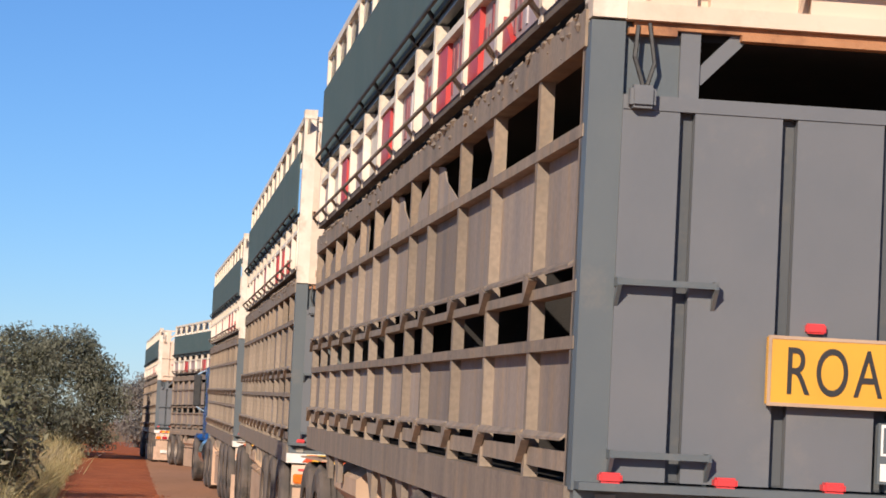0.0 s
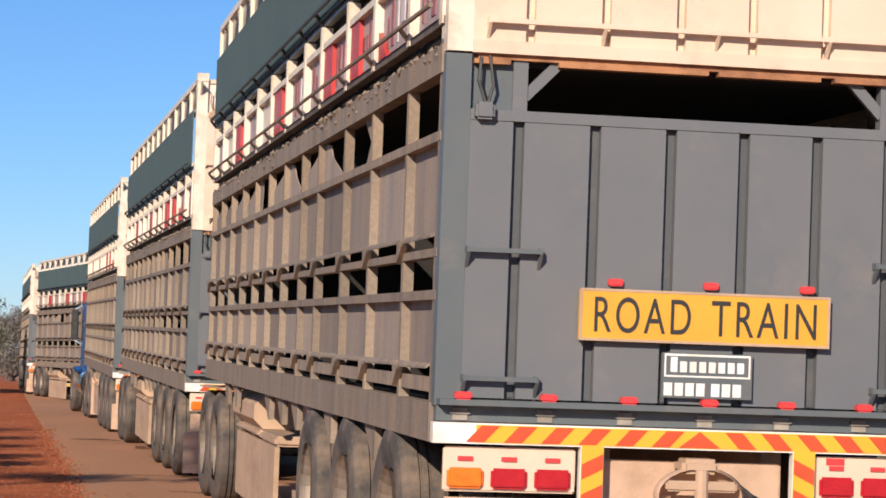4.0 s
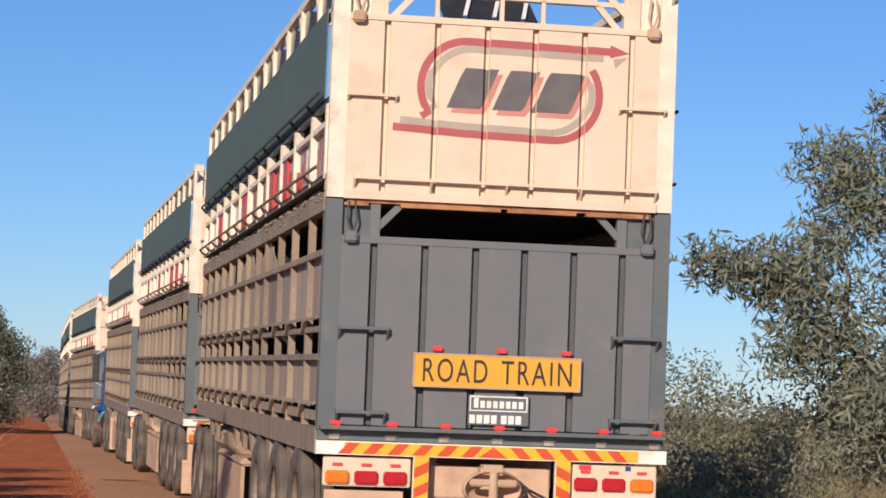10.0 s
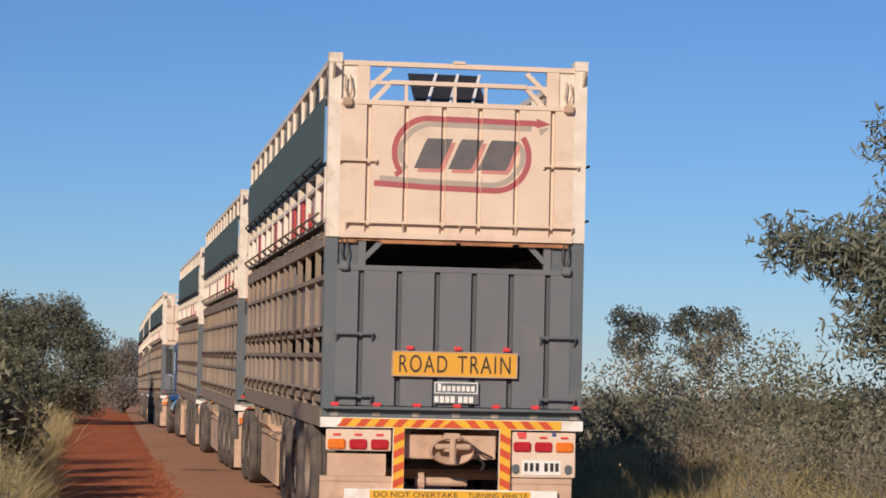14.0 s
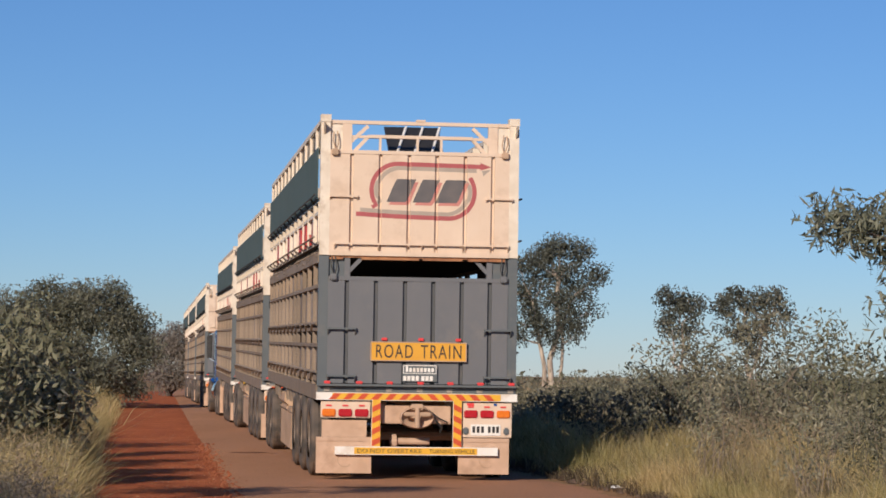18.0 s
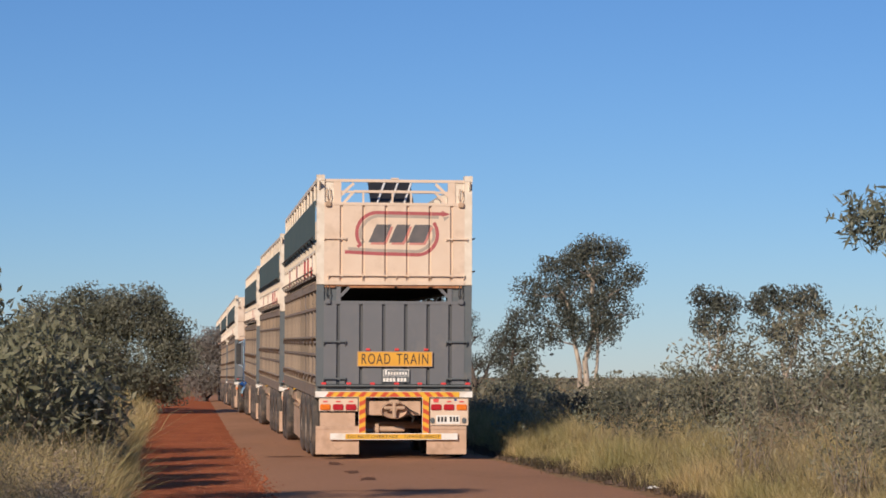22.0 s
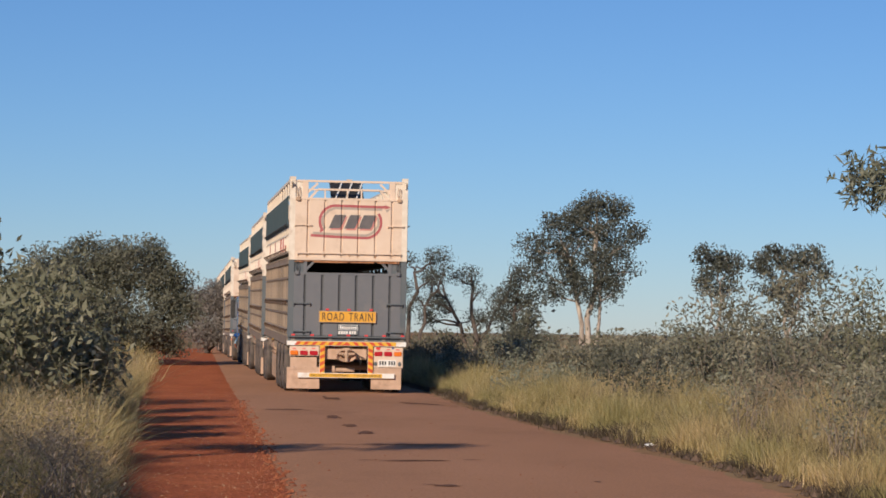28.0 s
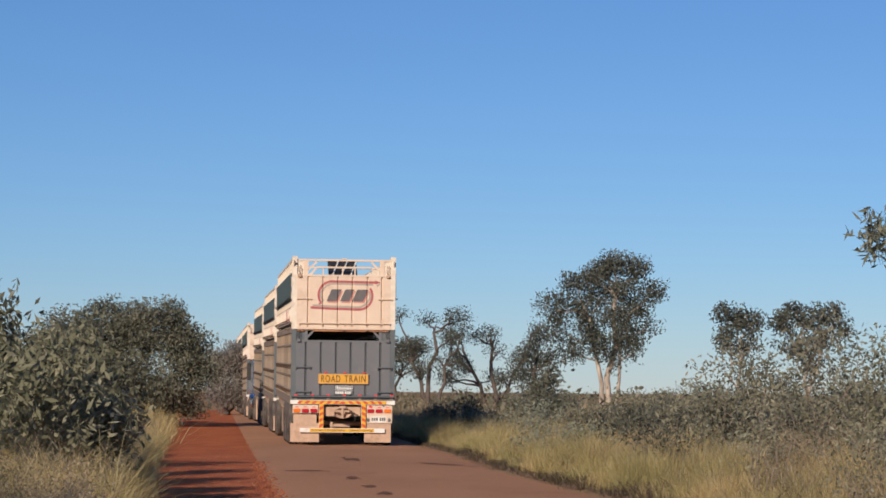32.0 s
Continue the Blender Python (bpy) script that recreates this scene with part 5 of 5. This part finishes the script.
tree("gum_tree", 16.3, 120, "small gum with an open crown on the plain", "tree",
     [(-0.5, 0, 5.2, 0.8, 0.6, 26), (0.5, 0, 4.9, 0.8, 0.7, 26), (-0.6, 0, 4.0, 0.7, 0.6, 18), (0.4, 0, 3.6, 0.7, 0.5, 12)],
     [(0.0, 0, 4.0, 0.09), (-0.5, 0, 3.6, 0.07)], 32, (0.24, 0.085), M_LEAF_TREE, M_BARK, 0.24, 32, 0.5, 50, "small gums on the plain")
tree("gum_tree", 19.8, 121, "rounded small gum on the plain", "tree",
     [(-1.3, 0, 4.9, 0.7, 0.6, 20), (-0.5, 0, 5.5, 0.5, 0.4, 12), (0.3, 0, 5.2, 0.7, 0.6, 20), (1.4, 0, 5.3, 0.7, 0.6, 20), (-0.6, 0, 3.9, 0.8, 0.6, 18), (0.9, 0, 4.1, 0.7, 0.6, 16), (0.2, 0, 3.1, 0.6, 0.5, 10), (1.9, 0, 4.5, 0.4, 0.4, 7)],
     [(0.0, 0, 3.8, 0.11), (0.7, 0, 3.9, 0.09)], 33, (0.24, 0.085), M_LEAF_TREE, M_BARK, 0.24, 34, 0.5, 50, "small gums on the plain")
# half-dead trees behind the road
for k, (x, y, h, w) in enumerate(((0.9, 118, 5.6, 1.6), (3.9, 121, 4.9, 2.4), (-1.4, 126, 4.6, 1.4))):
    r_ = np.random.default_rng(50 + k)
    bl = [(r_.uniform(-w, w), r_.uniform(-1, 1), h * r_.uniform(0.38, 0.95), 0.5, 0.4, 20) for q in range(20)]
    tree("dead_tree", x, y, "half-dead dark tree with bare twisted limbs", "tree", bl, [(-0.5 * w, 0, h * 0.6, 0.12), (0.1, 0, h * 0.75, 0.13), (0.6 * w, 0, h * 0.55, 0.10)], 60 + k, (0.15, 0.05), M_LEAF_TREE, M_BARK_DARK, 0.2, 14, 0.2, 180, "half-dead trees", base=0.16)

tree("gum_tree", 5.9, 114, "bushy small gum beside the tall gum", "tree",
     [(0.1, 0, 3.9, 0.45, 0.5, 16), (-0.4, 0, 3.1, 0.6, 0.5, 22), (0.5, 0, 2.9, 0.6, 0.6, 22), (-0.7, 0, 2.1, 0.6, 0.5, 20), (0.4, 0, 1.9, 0.7, 0.5, 22), (-0.1, 0, 1.2, 1.0, 0.5, 24)],
     [(0.0, 0, 2.9, 0.08), (-0.4, 0, 2.4, 0.06)], 34, (0.20, 0.065), M_LEAF_TREE, M_BARK_DARK, 0.24, 30, 0.4, 50, "small gums on the plain")

# the near gum to the right of the road, and the thicket under it
tree("gum_tree", 9.05, 30.5, "near gum with long narrow grey-green leaves", "tree",
     [(-1.3, 0, 4.7, 0.5, 0.5, 20), (-2.15, -0.2, 3.2, 0.5, 0.35, 28), (-2.95, -0.3, 3.35, 0.34, 0.2, 14), (-1.6, 0, 2.75, 0.75, 0.5, 30), (-1.25, 0, 3.7, 0.6, 0.5, 22), (-0.6, 0.2, 4.4, 0.8, 0.7, 34), (-0.3, 0, 5.3, 0.55, 0.6, 20), (0.6, 0, 5.9, 0.7, 0.7, 26), (1.0, 0.2, 5.2, 0.9, 0.9, 34), (-1.0, 0, 2.1, 0.8, 0.4, 24), (0.0, 0, 3.2, 0.9, 0.6, 30), (1.4, 0, 3.8, 0.9, 0.8, 28), (0.6, 0, 2.3, 0.9, 0.5, 26), (1.9, 0, 6.2, 0.8, 0.8, 24), (-0.8, -0.4, 1.5, 0.8, 0.5, 30), (0.4, -0.4, 1.5, 0.9, 0.5, 30), (-1.9, -0.2, 2.3, 0.45, 0.35, 14)],
     [(-0.6, 0, 3.6, 0.12), (0.3, 0, 5.0, 0.15), (1.0, 0, 4.2, 0.10), (-1.2, 0, 2.9, 0.07)], 41, (0.19, 0.040), M_LEAF_GUM, M_BARK_DARK, 0.21, 44, 0.45, 170, base=0.09)
for k, (x, y, w, h) in enumerate(((7.2, 33.5, 1.2, 1.7), (8.3, 32.0, 1.3, 2.0), (9.4, 33.0, 1.4, 2.2), (6.3, 36.5, 1.2, 2.4), (7.4, 38.0, 1.3, 2.2), (5.4, 39.0, 1.0, 2.0), (10.8, 34.0, 1.4, 2.0), (8.8, 29.0, 1.2, 1.4), (6.8, 30.5, 1.0, 1.3), (10.2, 36.5, 1.4, 2.4))):
    bush(x, y, w, h, 500 + k, M_LEAF_GREY if k % 2 else M_LEAF_YOUNG, (0.11, 0.038), "dense grey-green thicket shrub under the gum", 60, 26, 0.15, "thicket_shrub", "thicket under the gum")

# trees beside the camera, whose shade falls across the verge and the road
tree("gum_tree", -6.9, 5.6, "spreading gum shading the verge", "tree",
     [(-1.5, 0, 3.9, 1.2, 0.8, 40), (0.3, 0.5, 4.6, 1.3, 0.8, 44), (1.6, 0, 4.0, 1.0, 0.7, 30), (0.2, 1.8, 3.6, 1.0, 0.7, 26)],
     [(0, 0, 3.0, 0.16), (1.0, 0, 3.4, 0.1)], 44, (0.2, 0.06), M_LEAF_GUM, M_BARK, 0.25, 24, 0.4, 30)
tree("gum_tree", -5.7, 16.2, "thin gum whose shade crosses the road", "tree",
     [(-0.6, 0, 5.0, 0.9, 0.16, 20), (1.0, 0, 5.2, 0.8, 0.14, 18), (0.2, 1.0, 4.4, 0.7, 0.12, 10)],
     [(0, 0, 4.4, 0.09)], 45, (0.2, 0.06), M_LEAF_GUM, M_BARK, 0.18, 24, 0.4, 20)

# far scrub to the horizon
def far_scrub():
    r_ = np.random.default_rng(77)
    n = 2600
    y = 70 + 520 * r_.uniform(0, 1, n) ** 1.6
    x = np.where(r_.uniform(0, 1, n) < 0.6, np.array([edge_right(a) for a in y]) + 4 + r_.uniform(0, 1, n) * (20 + 0.35 * y), -0.085 * y - 4 - r_.uniform(0, 1, n) * (14 + 0.22 * y))
    h = r_.uniform(0.6, 1.6, n) * np.where(x < -0.08 * y, 1.3, 1.0)
    per = 26
    c = np.repeat(np.stack([x, y, h * 0.5], axis=1), per, axis=0)
    hh = np.repeat(h, per)
    c += r_.normal(size=c.shape) * np.stack([hh * 0.55, hh * 0.5, hh * 0.26], axis=1)
    v = leaves(r_, c, 0.30, 0.14, 0.0, 0.3)
    tagged(new("far_scrub", quads_mesh("far_scrub", v, M_LEAF_GREY)), "low grey-green scrub across the plain to the horizon", "scrub", kind="stuff")


far_scrub()


def verge_stones():
    """Fine gravel over the verge, thickest along the broken edge of the bitumen, and a scatter of it on the road."""
    r_ = random.Random(9)
    for name, mat, label, n, y1 in (("gravel", M_STONE, "loose red gravel stones on the verge", 5200, 45), ("gravel", M_PEBBLE, "small pale quartz pebbles on the red verge", 1100, 40)):
        s = Shell()
        for k in range(n):
            y = 10.5 + y1 * r_.random() ** 1.7
            u = r_.random() ** (0.6 if k % 2 else 1.0)
            x = verge_left(y) + 0.05 + (edge_left(y) + 0.16 - verge_left(y)) * u
            if k % 17 == 0:
                x = edge_left(y) + 0.2 + 3.2 * r_.random()
            r = r_.uniform(0.004, 0.011) * (1.6 if r_.random() < 0.06 else 1)
            z = 0.0 if x > edge_left(y) + 0.2 else -0.012
            p = [(x + r * a * r_.uniform(0.7, 1.3), y + r * b * r_.uniform(0.7, 1.3), z + r * c) for a, b, c in ((1, 0, 0.1), (0, 1, 0.1), (-1, 0, 0.1), (0, -1, 0.1), (0, 0, 0.8))]
            s.add(p, [(0, 1, 4), (1, 2, 4), (2, 3, 4), (3, 0, 4)])
        tagged(new(name, s.mesh(name, mat)), label, "gravel", kind="stuff")
    s = Shell()
    for k in range(900):
        y = 11 + 34 * r_.random() ** 1.5
        x = edge_left(y) + 0.13 + 0.10 * r_.gauss(0, 1)
        r = r_.uniform(0.010, 0.035)
        p = [(x + r * a * r_.uniform(0.6, 1.3), y + r * b * r_.uniform(0.6, 1.3), -0.015 + r * c) for a, b, c in ((1, 0, 0), (0.5, 0.8, 0.1), (-0.6, 0.8, 0), (-1, -0.1, 0), (-0.4, -0.9, 0.1), (0.6, -0.7, 0), (0.1, 0.1, r_.uniform(0.5, 0.9)))]
        s.add(p, [(i, (i + 1) % 6, 6) for i in range(6)])
    tagged(new("rubble", s.mesh("rubble", M_STONE)), "crumbs of red bitumen along the broken road edge", "rubble", kind="stuff")


def edge_rubble():
    r_ = random.Random(19)
    s = Shell()
    for k in range(420):
        y = 15 + 50 * r_.random() ** 1.4
        x = edge_right(y) + 0.02 + 0.30 * r_.random()
        r = r_.uniform(0.02, 0.075)
        p = [(x + r * a * r_.uniform(0.7, 1.2), y + r * b * r_.uniform(0.7, 1.2), -0.02 + r * c) for a, b, c in ((1, 0, 0), (0.6, 0.8, 0.1), (-0.5, 0.9, 0), (-1, 0, 0), (-0.5, -0.9, 0.1), (0.5, -0.8, 0), (0.15, 0.1, r_.uniform(0.7, 1.1)))]
        s.add(p, [(i, (i + 1) % 6, 6) for i in range(6)])
    tagged(new("rubble", s.mesh("rubble", M_RUBBLE)), "dark crumbled bitumen clods along the road's edge", "rubble", kind="stuff")


edge_rubble()
verge_stones()
litter = Shell().add([(0, 0, 0.01), (0.14, 0.02, 0.02), (0.18, 0.10, 0.01), (0.03, 0.10, 0.03), (0.09, 0.05, 0.042)], [(0, 1, 4), (1, 2, 4), (2, 3, 4), (3, 0, 4), (0, 3, 2, 1)])
tagged(new("litter", litter.mesh("litter", M_WHITE)), "crumpled white scrap lying at the road's edge", "litter").location = (3.02, 28.4, 0.0)


# ---------------------------------------------------------------- what moves
# seconds, how far along the road the last trailer's rear face is, and its place across
NEAR = [(0, 8.36, 2.348), (1, 8.96, 2.366), (2, 9.76, 2.362), (3, 10.51, 2.343), (4, 11.13, 2.314), (5, 11.72, 2.271), (6, 12.50, 2.198), (7, 13.54, 2.117), (8, 14.54, 2.045), (9, 15.68, 1.961), (10, 17.04, 1.856), (11, 18.58, 1.723), (12, 20.11, 1.612), (13, 21.51, 1.479), (14, 22.98, 1.361), (15, 24.44, 1.229), (16, 26.21, 1.074), (17, 28.14, 0.918), (18, 30.14, 0.766), (19, 32.18, 0.603), (20, 34.24, 0.413), (21, 36.40, 0.230), (22, 38.64, 0.045), (23, 40.85, -0.135), (24, 42.99, -0.308), (25, 45.05, -0.472), (26, 47.08, -0.623), (27, 49.06, -0.774), (28, 50.94, -0.949), (29, 52.77, -1.119), (30, 54.56, -1.303), (31, 56.33, -1.497), (32, 58.13, -1.651)]
# the way that the near train takes: along, across
TRACK = ((24.3, 1.11), (25.6, 1.15), (27.7, 1.06), (30, 0.90), (33.1, 0.62), (36.8, 0.27), (40.5, -0.08), (45.2, -0.46), (50.3, -0.90), (57, -1.48), (66, -2.30), (74, -2.98), (82, -3.65), (90, -4.37), (160, -10.6))
STEP = 16.0
AHEAD = 58.0


def lane(y):
    return float(np.interp(y, [q[0] for q in TRACK], [q[1] for q in TRACK]))


def ease(u):
    u = min(max(u, 0), 1)
    return u * u * (3 - 2 * u)


def far_line(t):
    """The line of the far train at a time: it swings wide over the road at first and settles in its lane."""
    calm = 1 - 0.62 * ease((t - 4) / 6) - 0.38 * ease((t - 9) / 10)
    return lambda y: lane(y) - 0.05 + calm * float(np.interp(y, (64, 70, 76, 83, 95, 112, 130), (1.9, 1.1, 0.25, -0.75, -0.95, -0.4, 0.0)))


def on_road(line, y, length, tilt=0.0, x=None):
    """The pose of a vehicle of that length, its tail at y, along a line."""
    a, b = Vector((line(y) if x is None else x, y, 0)), Vector((line(y + length), y + length, 0))
    turn = math.degrees(math.atan2(b.x - a.x, b.y - a.y))
    return pose(a.x, a.y, 0, 0, 0, -turn) @ pose(0, 0, 0, tilt)


def spin(owner, table):
    """Turn the wheels of a vehicle as it rolls."""
    ts, ys = [row[0] for row in table], [row[1] for row in table]
    for w in [c for c in owner.children if c.data == TYRE]:
        home = w.matrix_basis.copy()
        rows = []
        for k in range(108):
            t = min(k * 0.3, 32.0)
            a = math.degrees(float(np.interp(t, ts, ys)) / 0.525)
            rows.append((t, home @ pose(0, 0, 0, -a * w["turns"])))
        walk(w, rows)


def motions():
    for k, ob in enumerate(near_trailers):
        walk(ob, [(t, on_road(lane, y + k * STEP, STEP, NOSE_UP, None if k else x)) for t, y, x in NEAR])
        spin(ob, NEAR)
    for k, ob in enumerate(near_dollies):
        walk(ob, [(t, on_road(lane, y + k * STEP, STEP, 0.0, None if k else x) @ pose(0, 12.4, 0)) for t, y, x in NEAR])
        spin(ob, NEAR)
    walk(mover, [(t, on_road(lane, y + 2 * STEP + 11.0, 6.0) @ pose(0.02, 0, 0, 0, 0, 1.2)) for t, y, x in NEAR])
    spin(mover, NEAR)
    for k, ob in enumerate(far_trailers):
        walk(ob, [(t, on_road(far_line(t), y + AHEAD + k * STEP, LENGTH, 0.0)) for t, y, x in NEAR])
    for k, ob in enumerate(far_dollies):
        walk(ob, [(t, on_road(far_line(t), y + AHEAD + k * STEP, LENGTH, 0.0) @ pose(0, 12.3, 0)) for t, y, x in NEAR])


motions()
